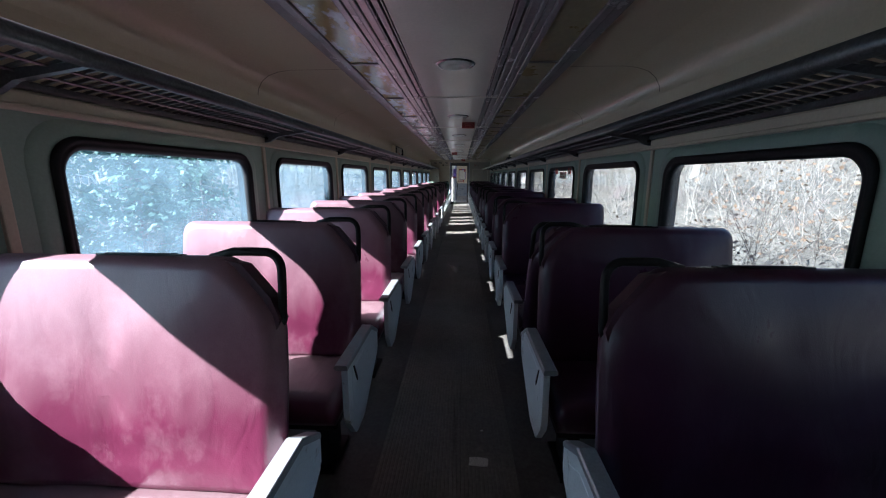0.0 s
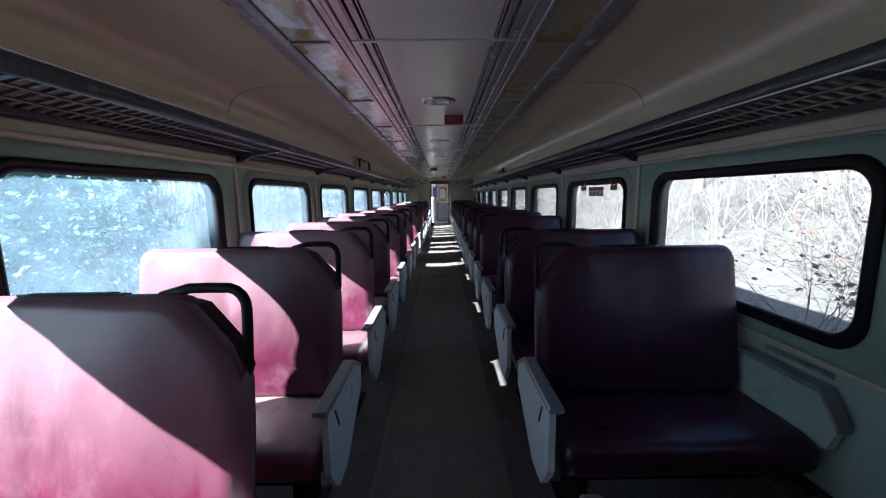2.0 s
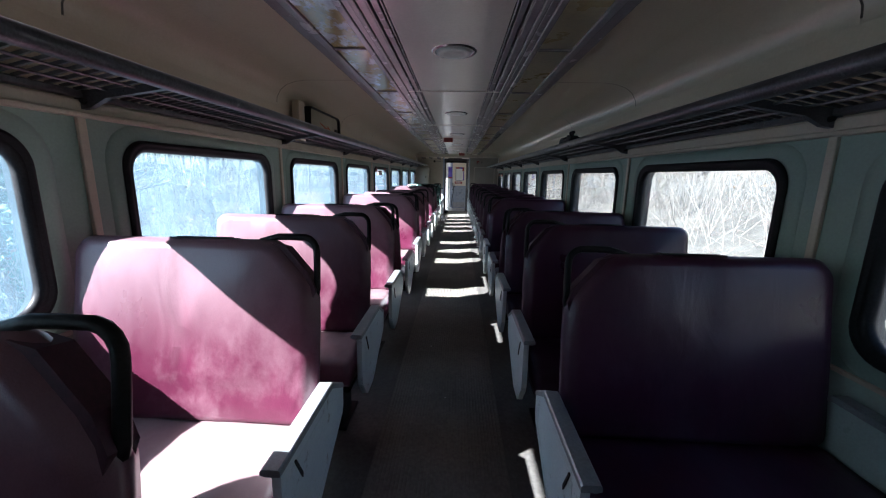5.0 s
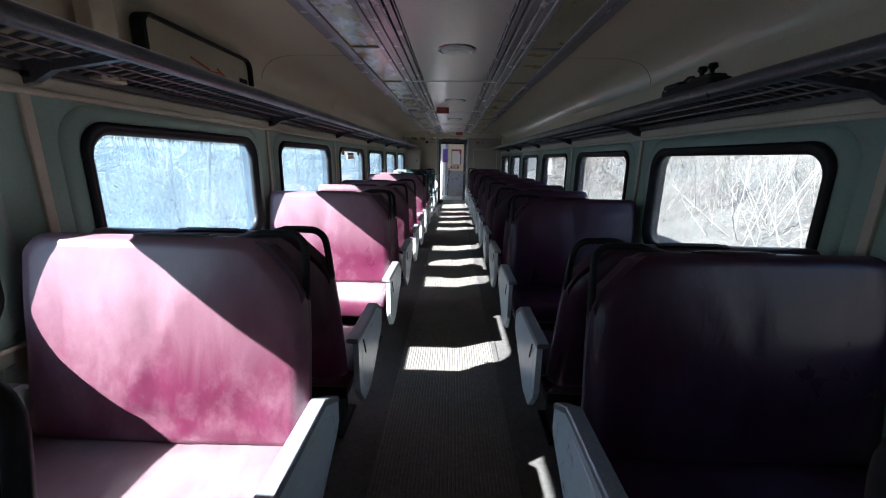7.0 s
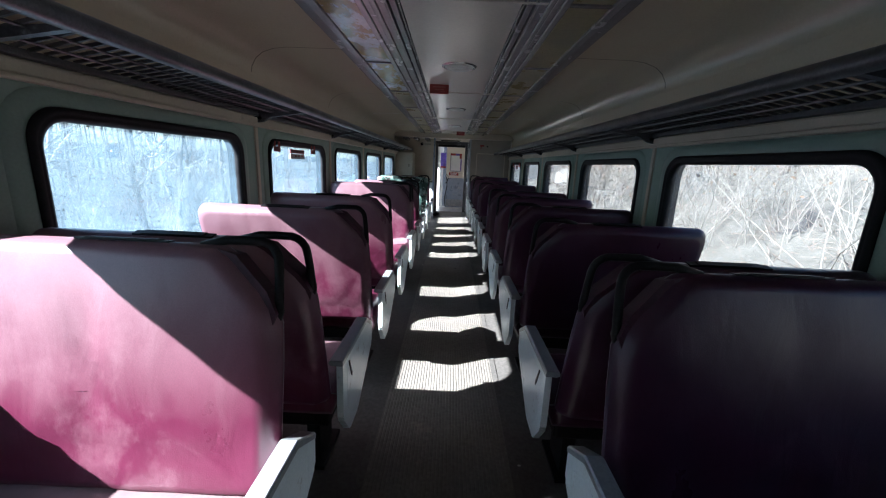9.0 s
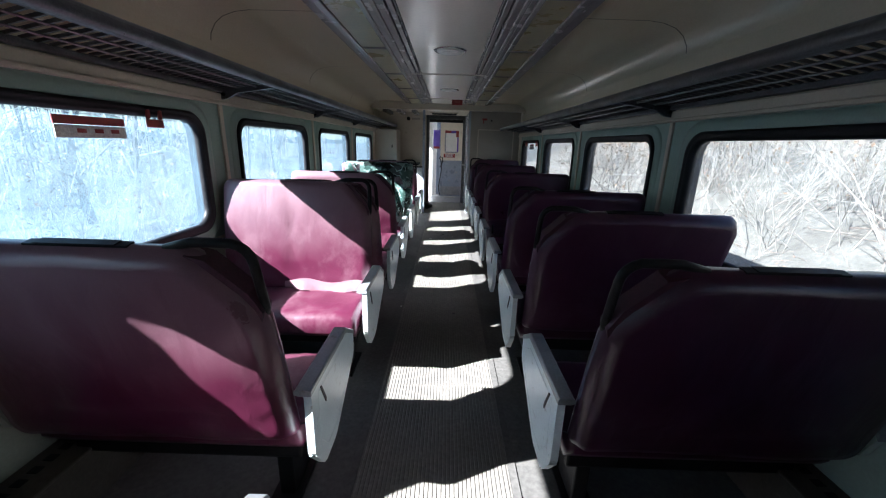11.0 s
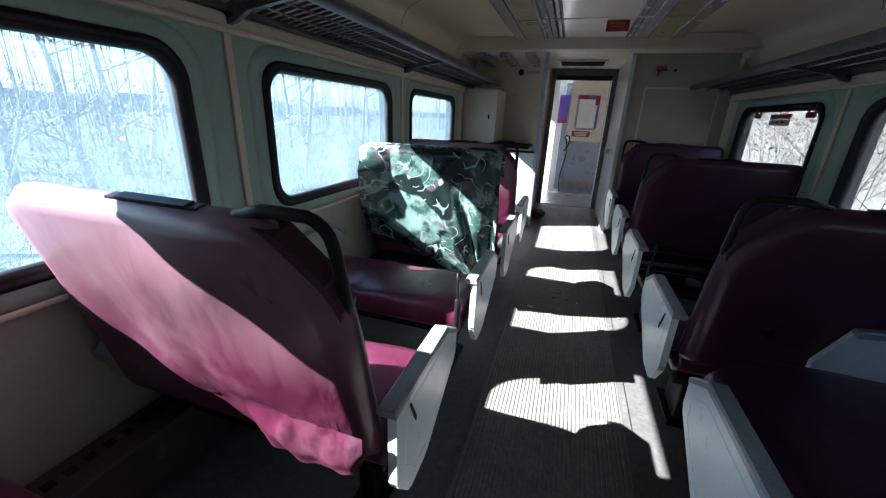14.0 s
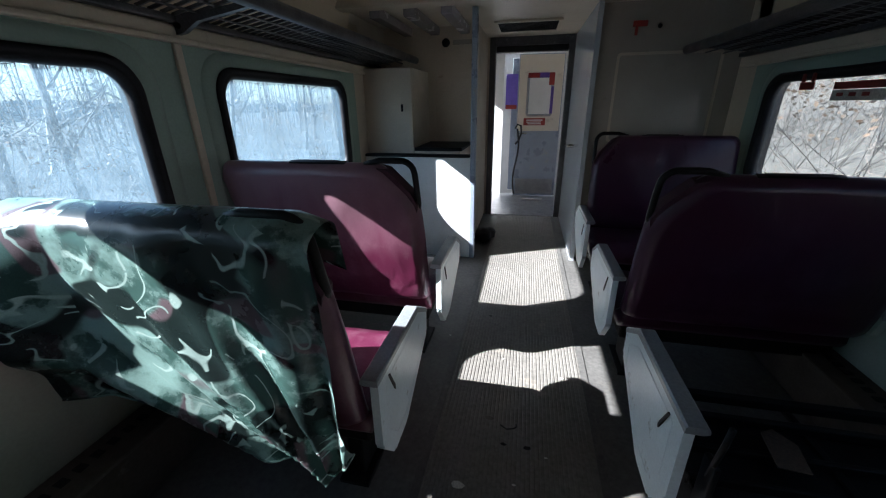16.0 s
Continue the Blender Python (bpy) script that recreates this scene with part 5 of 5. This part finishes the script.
brush = [(5.6, 2.4), (5.4, 4.6), (6.4, 6.4), (6.2, 8.6), (6.9, 10.4), (6.0, 13.0), (6.8, 14.9), (6.1, 17.2), (7.0, 19.0), (6.3, 21.6), (6.6, 5.0), (7.0, 8.6), (7.2, 12.4), (6.9, 16.0), (7.4, 20.0), (8.0, 24.0), (6.0, 26.0), (6.4, 0.6), (8.6, 29), (7.0, 31),
         (7.6, 7.4), (5.8, 10.0), (5.9, 11.8), (7.8, 14.0), (5.7, 15.8), (7.9, 17.8), (5.6, 19.4), (8.2, 11.0), (8.4, 21.6), (5.8, 23.4),
         (-5.2, 7.6), (-5.8, 10.8), (-5.4, 13.6), (-5.8, 16.6), (-8.6, 6.8), (-9.4, 17.4), (-8.8, 12.8), (-10.5, 20.0), (-9.8, 23.0), (-11.0, 27.0), (-6.4, 9.4), (-6.0, 12.2), (-7.2, 15.2), (-6.2, 18.0), (-6.8, 20.6), (-5.8, 23.2), (-7.6, 26.0), (-7.0, 29.2), (-8.4, 33.0), (-6.6, 3.6),
         (-9.0, 19.0), (-10.2, 21.6), (-8.2, 21.4), (-12.0, 18.4), (-11.4, 23.6), (-9.2, 25.4), (-13.0, 20.8), (-12.6, 26.4), (-10.4, 29.4), (-14.0, 24.0), (-12.2, 31.6), (-14.6, 28.6), (-9.6, 31.8), (-16.0, 26.0), (-15.4, 32.0), (-7.8, 17.6), (-11.0, 17.0), (-13.6, 16.0), (-17.0, 22.0), (-16.4, 36.0), (-12.6, 36.0)]
for i, (x, y) in enumerate(brush):
    m = pose(x, y, ground_z(x, y), 0, 0, rng.uniform(0, 360))
    if i < 3:
        shrubs[i].matrix_basis = m
    else:
        copy_thing(shrubs[i % 3], m)

# paler copy of the ground litter, with the bank's sunlight in its colour
BANK = material("sunny_bank", (0.150, 0.137, 0.120), (0.105, 0.094, 0.080), rough=0.9, scale=1.3, blend=0.6, fine=14, bump=0.3, grain=0.2, wear=(0.22, 0.20, 0.17), wear_amount=0.25, wear_scale=6)
bank = bmesh.new()
cells = {}
for i in range(41):
    for j in range(121):
        x, y = 3.4 + 0.28 * i, -5 + 0.36 * j
        cells[i, j] = bank.verts.new(Vector((x, y, ground_z(x, y) - 0.08 + 0.16 * min(1, i / 3) + 0.05 * noise.noise(Vector((x * 1.7, y * 1.7, 0))))))
for i in range(40):
    for j in range(120):
        bank.faces.new((cells[i, j], cells[i + 1, j], cells[i + 1, j + 1], cells[i, j + 1]))
tagged(link_mesh("ground_bank", bank, BANK, smooth=True), "sunlit bank covered with pale dry litter", "bank", kind="structure")
litter = Stick()
for i in range(7500):
    x, y = rng.uniform(3.6, 13.0), rng.uniform(-3, 34)
    p = Vector((x, y, ground_z(x, y) + rng.uniform(0.085, 0.115)))
    litter.leaf(p, rng.uniform(0.02, 0.052), rng)
for i in range(4600):
    x, y = rng.uniform(3.6, 13.0), rng.uniform(-3, 34)
    p = Vector((x, y, ground_z(x, y) + 0.09))
    way = Vector((rng.gauss(0, 0.5), rng.gauss(0, 1), rng.uniform(0.0, 0.8))).normalized()
    litter.limb(p, p + way * rng.uniform(0.15, 0.8), rng.uniform(0.003, 0.008), 0.002, 3)
fallen = new("fallen_leaves", litter.mesh("fallen_leaves"))
fallen.data.materials.append(FALLEN)
tagged(fallen, "pale dry leaves and twigs on the sunlit bank", "leaves", kind="stuff")

far = Stick()
for i in range(900):
    side = -1 if i % 2 else 1
    d = rng.uniform(22, 70) if side < 0 else rng.uniform(16, 45)
    x, y = side * d, rng.uniform(-10, 110)
    h = rng.uniform(5, 8.5) * (0.9 + d / 60)
    a = Vector((x, y, ground_z(x, y)))
    b = a + Vector((rng.gauss(0, 0.4), rng.gauss(0, 0.4), h))
    far.limb(a, b, rng.uniform(0.05, 0.13), 0.02, 4)
    for k in range(7):
        s = rng.uniform(0.25, 0.95)
        p = a.lerp(b, s)
        far.limb(p, p + Vector((rng.gauss(0, 1), rng.gauss(0, 1), rng.uniform(0.1, 1.4))) * h * 0.12, 0.03, 0.006, 3)
woods = new("far_woods", far.mesh("far_woods"))
woods.data.materials.append(BARK)
tagged(woods, "thin bare woods in the distance", "woods", kind="stuff")
ridge = bmesh.new()
for s, x in ((-1, -150.0), (1, 95.0)):
    cols = []
    for j in range(80):
        y = -300 + j * 11
        cols.append((ridge.verts.new(Vector((x + 6 * noise.noise(Vector((y * 0.02, s, 0))), y, -4))), ridge.verts.new(Vector((x, y, 3.5 + 4 * (s > 0) + 3 * noise.noise(Vector((y * 0.03, s, 2))) + 1.2 * noise.noise(Vector((y * 0.3, s, 2))))))))
    for a, b in zip(cols, cols[1:]):
        ridge.faces.new((a[0], b[0], b[1], a[1]))
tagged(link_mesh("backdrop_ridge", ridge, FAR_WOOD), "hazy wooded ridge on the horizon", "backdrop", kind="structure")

# ---- small things ----
def camo_material():
    m = material("camouflage_nylon", (0.036, 0.072, 0.062), (0.165, 0.255, 0.228), rough=0.27, scale=5, blend=1.1, fine=300, bump=0.1, grain=0.1)
    n, l = m.node_tree.nodes, m.node_tree.links
    mp = next(x for x in n if x.type == "MAPPING")
    hsv = next(x for x in n if x.type == "HUE_SAT")
    prev = hsv.inputs["Color"].links[0].from_socket
    for scale, colour, stops, dist in ((5.0, (0.10, 0.075, 0.082), ((0.58, 0), (0.61, 1)), 0.6), (4.0, (0.010, 0.017, 0.016), ((0.495, 0), (0.525, 1)), 1.0), (6.0, (0.28, 0.37, 0.335), ((0.465, 0), (0.48, 1), (0.505, 1), (0.52, 0)), 1.6)):
        nz = n.new("ShaderNodeTexNoise")
        nz.inputs["Scale"].default_value = scale
        nz.inputs["Detail"].default_value = 0.6
        nz.inputs["Distortion"].default_value = dist
        off = n.new("ShaderNodeVectorMath")
        off.operation = "ADD"
        off.inputs[1].default_value = (scale, scale * 0.7, 3.0)
        l.new(mp.outputs[0], off.inputs[0])
        l.new(off.outputs[0], nz.inputs["Vector"])
        rp = n.new("ShaderNodeValToRGB")
        while len(rp.color_ramp.elements) < len(stops):
            rp.color_ramp.elements.new(0.5)
        for el, (at, v) in zip(rp.color_ramp.elements, stops):
            el.position = at
            el.color = (v, v, v, 1)
        l.new(nz.outputs["Fac"], rp.inputs["Fac"])
        fac = rp.outputs["Color"]
        if len(stops) > 2:
            gate = n.new("ShaderNodeTexNoise")
            gate.inputs["Scale"].default_value = 12.0
            gate.inputs["Detail"].default_value = 0.0
            l.new(mp.outputs[0], gate.inputs["Vector"])
            keep = n.new("ShaderNodeMath")
            keep.operation = "GREATER_THAN"
            keep.inputs[1].default_value = 0.47
            l.new(gate.outputs["Fac"], keep.inputs[0])
            both = n.new("ShaderNodeMath")
            both.operation = "MULTIPLY"
            l.new(fac, both.inputs[0])
            l.new(keep.outputs[0], both.inputs[1])
            fac = both.outputs[0]
        mx = n.new("ShaderNodeMix")
        mx.data_type = "RGBA"
        mx.inputs["B"].default_value = (*colour, 1)
        l.new(fac, mx.inputs["Factor"])
        l.new(prev, mx.inputs["A"])
        prev = mx.outputs["Result"]
    l.new(prev, hsv.inputs["Color"])
    return m


CAMO = camo_material()
ya = A0 + PITCH * 16 + FORE
s_, c_ = -math.sin(TILT[1]), math.cos(TILT[1])
cover = bmesh.new()
NU, NV = 64, 52
grid = []
hgt = 0.735
for i in range(NU + 1):
    u = -0.012 + 0.905 * i / NU        # from the aisle to the window
    shoulder = 0.0 if u > 0.06 else 0.35 * (0.06 - u)     # it hangs square from the grab handle
    f = i / NU
    if f < 0.13:
        drop = 0.74 + (0.93 - 0.74) * (f / 0.13)
    else:
        drop = 0.93 - (f - 0.13) / 0.87 * 0.32
    drop += 0.004 * math.sin(u * 17)
    row = []
    for j in range(NV + 1):
        s = j / NV
        run = -0.20 + (drop + 0.20) * s          # along the cloth from behind, over the top, down the face
        # deep folds hang from the top and drift towards the aisle on their way down
        down = max(run, 0.0)
        amp = 0.020 * min(1.0, down * 2.2)
        way = math.atan2(u - 0.07, 1.04 - down)      # creases run to the corner that hangs lowest
        fold = amp * (math.sin(way * 17 + 1.6 * math.sin(way * 6)) + 0.35 * math.sin(way * 41 + 5 * down)) + 0.006 * noise.noise(Vector((u * 9, run * 9, 1)))
        out = 0.068
        if run < -0.07:
            d, v = out, hgt - 0.02 + (run + 0.07) * 1.0
        elif run < 0.07:
            a = (run + 0.07) / 0.14 * math.pi
            d, v = out * math.cos(a), hgt - 0.02 + 0.036 * math.sin(a)
        else:
            d, v = -out - abs(amp) * 0.8 - fold - 0.05 * min(1, (run - 0.07) * 2) , hgt - 0.02 - (run - 0.07)
        crease = 0.69 + 0.17 * down
        if u > crease and run > 0.0:      # the window end of the cloth is pulled forward
            d -= 0.62 * (u - crease) * min(1.0, down * 6)
        v -= shoulder * max(0.0, 1 - max(0.0, run) * 1.5)
        row.append(cover.verts.new(Vector((-(XI + u), ya + v * s_ + d * c_, 0.415 + v * c_ - d * s_))))
    grid.append(row)
for i in range(NU):
    for j in range(NV):
        cover.faces.new((grid[i][j], grid[i + 1][j], grid[i + 1][j + 1], grid[i][j + 1]))
hem_line = [grid[i][NV].co.copy() for i in range(0, NU + 1)]
cloth = thing("camouflage_cover", "green camouflage cloth draped over a seat back", "cloth")
part("cloth", cover, CAMO, cloth, "", True)
part("hem", tube(bmesh.new(), hem_line, 0.0035, 6), CAMO, cloth, "stitched hem", True)


def ceiling_sign(x, y):
    sg = thing("ceiling_sign", "dark red notice hanging from the ceiling with worn lettering", "sign", group="ceiling signs", at=(x, y, CEIL))
    plate_ob = part("plate", boxes((-0.09, 0.09, -0.011, 0.011, -0.085, -0.001), bevel=0.003), RED, sg)
    part("lettering_bars", boxes((-0.06, 0.06, -0.0125, -0.011, -0.030, -0.018), (-0.045, 0.045, -0.0125, -0.011, -0.052, -0.042), (0.01, 0.055, -0.0125, -0.011, -0.068, -0.062)), DULL_PINK, plate_ob, "worn pale bars of writing")


DULL_PINK = material("faded_lettering", (0.36, 0.12, 0.10), (0.3, 0.09, 0.08), rough=0.5, scale=20)
STICKER = material("white_sticker", (0.62, 0.60, 0.55), (0.55, 0.53, 0.48), rough=0.5, scale=10)
for x, y in ((0.155, 4.37), (-0.16, 11.32), (0.155, 16.35)):
    ceiling_sign(x, y)


def emergency_window(side, n, flip):
    """Two red pull tabs and a notice at the top of an emergency window."""
    for yy in (0.30, 1.12) if flip else (0.36, 1.02):
        tab = thing("pull_tab", "small red emergency window pull tab on the gasket", "pull tab", group="emergency window tabs")
        bm = bmesh.new()
        x0, x1 = sorted((side * (W - 0.028), side * (W - 0.014)))
        box(bm, x0, x1, n * P + yy - 0.055, n * P + yy + 0.055, 1.43 + LIFT[side], 1.47 + LIFT[side], bevel=0.006)
        box(bm, x0, x1, n * P + yy - 0.05, n * P + yy - 0.03, 1.47 + LIFT[side], 1.515 + LIFT[side], bevel=0.004)
        box(bm, x0, x1, n * P + yy + 0.03, n * P + yy + 0.05, 1.47 + LIFT[side], 1.515 + LIFT[side], bevel=0.004)
        part("tab", bm, RED, tab)
    note = thing("window_notice", "white and red emergency notice on the glass", "sticker", group="window notices")
    yy = 0.64
    x0, x1 = sorted((side * (W + 0.012), side * (W + 0.016)))
    part("sheet", boxes((x0, x1, n * P + yy, n * P + yy + 0.33, 1.375 + LIFT[side], 1.425 + LIFT[side])), STICKER, note)
    part("head_band", boxes((x0, x1, n * P + yy, n * P + yy + 0.33, 1.428 + LIFT[side], 1.462 + LIFT[side])), RED, note, "red band")
    x0, x1 = sorted((side * (W + 0.009), side * (W + 0.0115)))
    for k in range(3):
        part("mark", boxes((x0, x1, n * P + yy + 0.09 + 0.08 * k, n * P + yy + 0.13 + 0.08 * k, 1.395 + LIFT[side], 1.412 + LIFT[side])), RED, note)


emergency_window(1, 2, False)
emergency_window(-1, 6, True)
emergency_window(1, 9, True)

HATCH = material("stained_hatch_paint", (0.42, 0.365, 0.26), (0.34, 0.30, 0.21), rough=0.35, scale=2.5, bump=0.05, grain=0.06, wear=(0.22, 0.18, 0.12), wear_amount=0.25, wear_scale=5)
hatch = thing("wall_cabinet", "cream wall hatch with dark rubber edging and an orange scrawl", "cabinet")
hp = lambda u, v, d: Vector((-(W - 0.075) + d, u, v))
part("lid", plate(bmesh.new(), round_rect(7.42, 8.34, 1.72, 2.045, 0.06), [], lambda u, v, d: Vector((-(W - 0.06) - d, u, v)), 0.05), HATCH, hatch)
part("corner_plate", boxes((-(W - 0.055), -(W - 0.066), 8.22, 8.31, 1.74, 1.92), bevel=0.004), BLACK_STEEL, hatch, "dark latch plate")
part("tag", boxes((-(W - 0.067), -(W - 0.070), 8.235, 8.265, 1.76, 1.86)), STICKER, hatch, "white tag")
part("edging", ring(bmesh.new(), round_rect(7.412, 8.348, 1.714, 2.052, 0.065), round_rect(7.43, 8.33, 1.735, 2.035, 0.05), hp, [(0, -0.05), (0.0, 0.012), (0.5, 0.02), (1.0, 0.012), (1.0, -0.01)]), RUBBER, hatch, "dark rubber edging")
ORANGE = material("orange_paint", (0.42, 0.09, 0.03), (0.34, 0.07, 0.03), rough=0.6, scale=30)
scr = bmesh.new()
for a, b in (((7.75, 1.93), (7.9, 1.90)), ((7.82, 1.88), (8.0, 1.90)), ((7.98, 1.92), (8.12, 1.86)), ((7.9, 1.86), (8.1, 1.88))):
    tube(scr, [(-(W - 0.061), a[0], a[1]), (-(W - 0.061), b[0], b[1])], 0.007, 6)
part("scrawl", scr, ORANGE, hatch, "orange-red paint scrawl")
post = thing("rack_post", "cream painted strap above the luggage rack", "bracket")
part("strap", boxes((-(W - 0.03), -(W - 0.1), 7.14, 7.26, 1.70, 2.05), bevel=0.01), CEILING, post)

bag = thing("camera_case", "black cast case with knobs lying on the luggage rack", "case")
bx = 1.13
part("body", boxes((bx - 0.05, bx + 0.05, 7.32, 7.70, 1.734, 1.785), (bx - 0.045, bx + 0.045, 7.56, 7.70, 1.78, 1.805), (bx - 0.04, bx + 0.04, 7.34, 7.50, 1.78, 1.80), bevel=0.012), RUBBER, bag)
for yy in (7.39, 7.46):
    part("knob", lathe(bmesh.new(), [(0.0, 0.050), (0.016, 0.047), (0.021, 0.030), (0.010, 0.020), (0.009, 0.0)], 12, (bx, yy, 1.799)), BLACK_STEEL, bag, "", True)
part("strap", tube(bmesh.new(), [(bx, 7.50, 1.785), (bx, 7.52, 1.815), (bx, 7.56, 1.82), (bx, 7.60, 1.803)], 0.007, 6), RUBBER, bag, "", True)
part("rivet", lathe(bmesh.new(), [(0.0, 0.004), (0.006, 0.003), (0.008, 0.0)], 10), CHROME, bag, "bright rivet").matrix_local = Matrix.Translation((bx - 0.05, 7.66, 1.77)) @ pose(0, 0, 0, 0, -90, 0)

# wall notices under windows
for side, yy in ((-1, 13.28), (1, 1.98), (-1, 6.4), (1, 7.2)):
    nt = thing("wall_label", "narrow grey label strip on the belt rail", "label", group="wall labels")
    x0, x1 = sorted((side * (W - 0.002), side * (W - 0.006)))
    part("strip", boxes((x0, x1, yy, yy + 0.30, 0.69, 0.715)), STEEL, nt)

# bulkhead fittings
alarm = thing("alarm_handle", "small red alarm handle on the bulkhead", "alarm")
part("plate", boxes((0.70, 0.80, 17.53, 17.548, 1.89, 1.93), bevel=0.004), RED, alarm)
part("lever", boxes((0.715, 0.735, 17.515, 17.532, 1.83, 1.90), bevel=0.004), RED, alarm, "red lever")
part("button", lathe(bmesh.new(), [(0.0, 0.012), (0.014, 0.010), (0.016, 0.0)], 14), BLACK_STEEL, alarm).matrix_local = Matrix.Translation((0.89, 17.548, 1.89)) @ pose(0, 0, 0, 90, 0, 0)
bell = thing("bell_button", "round dark bell button on the bulkhead", "button")
part("disc", lathe(bmesh.new(), [(0.0, 0.02), (0.03, 0.018), (0.04, 0.0)], 20), BLACK_STEEL, bell, "", True).matrix_local = Matrix.Translation((-0.85, 18.098, 1.92)) @ pose(0, 0, 0, 90, 0, 0)
bell2 = thing("bulkhead_label", "pale label strip on the bulkhead", "label")
part("strip", boxes((-0.78, -0.60, 18.09, 18.098, 1.90, 1.94)), PALE, bell2)

# litter on the floor
CARD = material("brown_card", (0.10, 0.075, 0.05), (0.07, 0.05, 0.035), rough=0.8, scale=9, bump=0.1)
rng = random.Random(5)


def scrap(x, y, size, mat, label, seed):
    r = random.Random(seed)
    bm = bmesh.new()
    pts = [(size * (0.6 + 0.5 * r.random()) * math.cos(a), size * 0.6 * (0.6 + 0.5 * r.random()) * math.sin(a)) for a in [i * math.pi / 4 for i in range(8)]]
    plate(bm, pts, [], lambda u, v, d: Vector((x + u, y + v, 0.0092 + d + 0.25 * size * (u / size) ** 2 * 0.4)), 0.002)
    ob = link_mesh("scrap", bm, mat)
    tagged(ob, label, "litter", group="litter on the floor")


scrap(0.16, 0.42, 0.07, STICKER, "crumpled pale paper scrap on the floor", 1)
scrap(-0.04, 15.30, 0.014, RUBBER, "small dark scrap on the aisle floor", 2)
scrap(0.06, 15.30, 0.02, RUBBER, "tiny dark scrap on the aisle floor", 3)
scrap(-0.11, 15.43, 0.025, BARK, "brown twig scrap on the floor", 4)
scrap(-0.20, 15.08, 0.03, STICKER, "pale paper scrap on the floor", 6)
for i in range(26):
    scrap(rng.uniform(-0.45, 0.45), rng.uniform(-0.5, 17.0), rng.uniform(0.006, 0.016), rng.choice((BARK, STICKER, RUBBER)), "small crumb of litter on the floor", 50 + i)
hook = link_mesh("bent_wire", tube(bmesh.new(), [(-0.06, 15.40, 0.012), (-0.03, 15.38, 0.012), (0.0, 15.39, 0.012), (0.012, 15.40, 0.012), (0.01, 15.415, 0.012)], 0.0032, 6), RUBBER, smooth=True)
tagged(hook, "bent black wire on the aisle floor", "litter")
cup = thing("paper_cup", "crushed white paper cup on the floor beside a seat", "cup")
part("wall", lathe(bmesh.new(), [(0.028, 0.0), (0.036, 0.07), (0.039, 0.075), (0.035, 0.072), (0.026, 0.004), (0.0, 0.004)], 18), STICKER, cup, "", True)
cup.matrix_basis = pose(0.60, 11.80, 0.034, 82, 0, 70)
scrap_card = link_mesh("torn_card", plate(bmesh.new(), [(-0.05, -0.07), (0.03, -0.08), (0.05, 0.02), (0.01, 0.08), (-0.03, 0.06)], [], lambda u, v, d: Vector((0.80 + u, A0 + PITCH * 16 + 0.25 + v, 0.366 + d + 0.05 * (u + 0.07))), 0.004), CARD)
tagged(scrap_card, "torn brown card lying on a bare seat frame", "card")
rag = bmesh.new()
bmesh.ops.create_icosphere(rag, subdivisions=3, radius=1.0)
for v in rag.verts:
    k = 1 + 0.35 * noise.noise(v.co * 2.2) + 0.15 * noise.noise(v.co * 6)
    v.co = Vector((-0.40 + v.co.x * 0.10 * k, 17.93 + v.co.y * 0.16 * k, 0.055 + max(v.co.z, -0.85) * 0.06 * k))
tagged(link_mesh("rag", rag, RUBBER, smooth=True), "crumpled black rag on the floor by the partition", "rag")
mat_ob = link_mesh("vestibule_litter", tube(bmesh.new(), [(-0.05, 19.75, 0.02), (0.1, 19.72, 0.025), (0.25, 19.78, 0.02)], 0.012, 8), STICKER, smooth=True)
tagged(mat_ob, "pale stick on the vestibule floor", "litter")
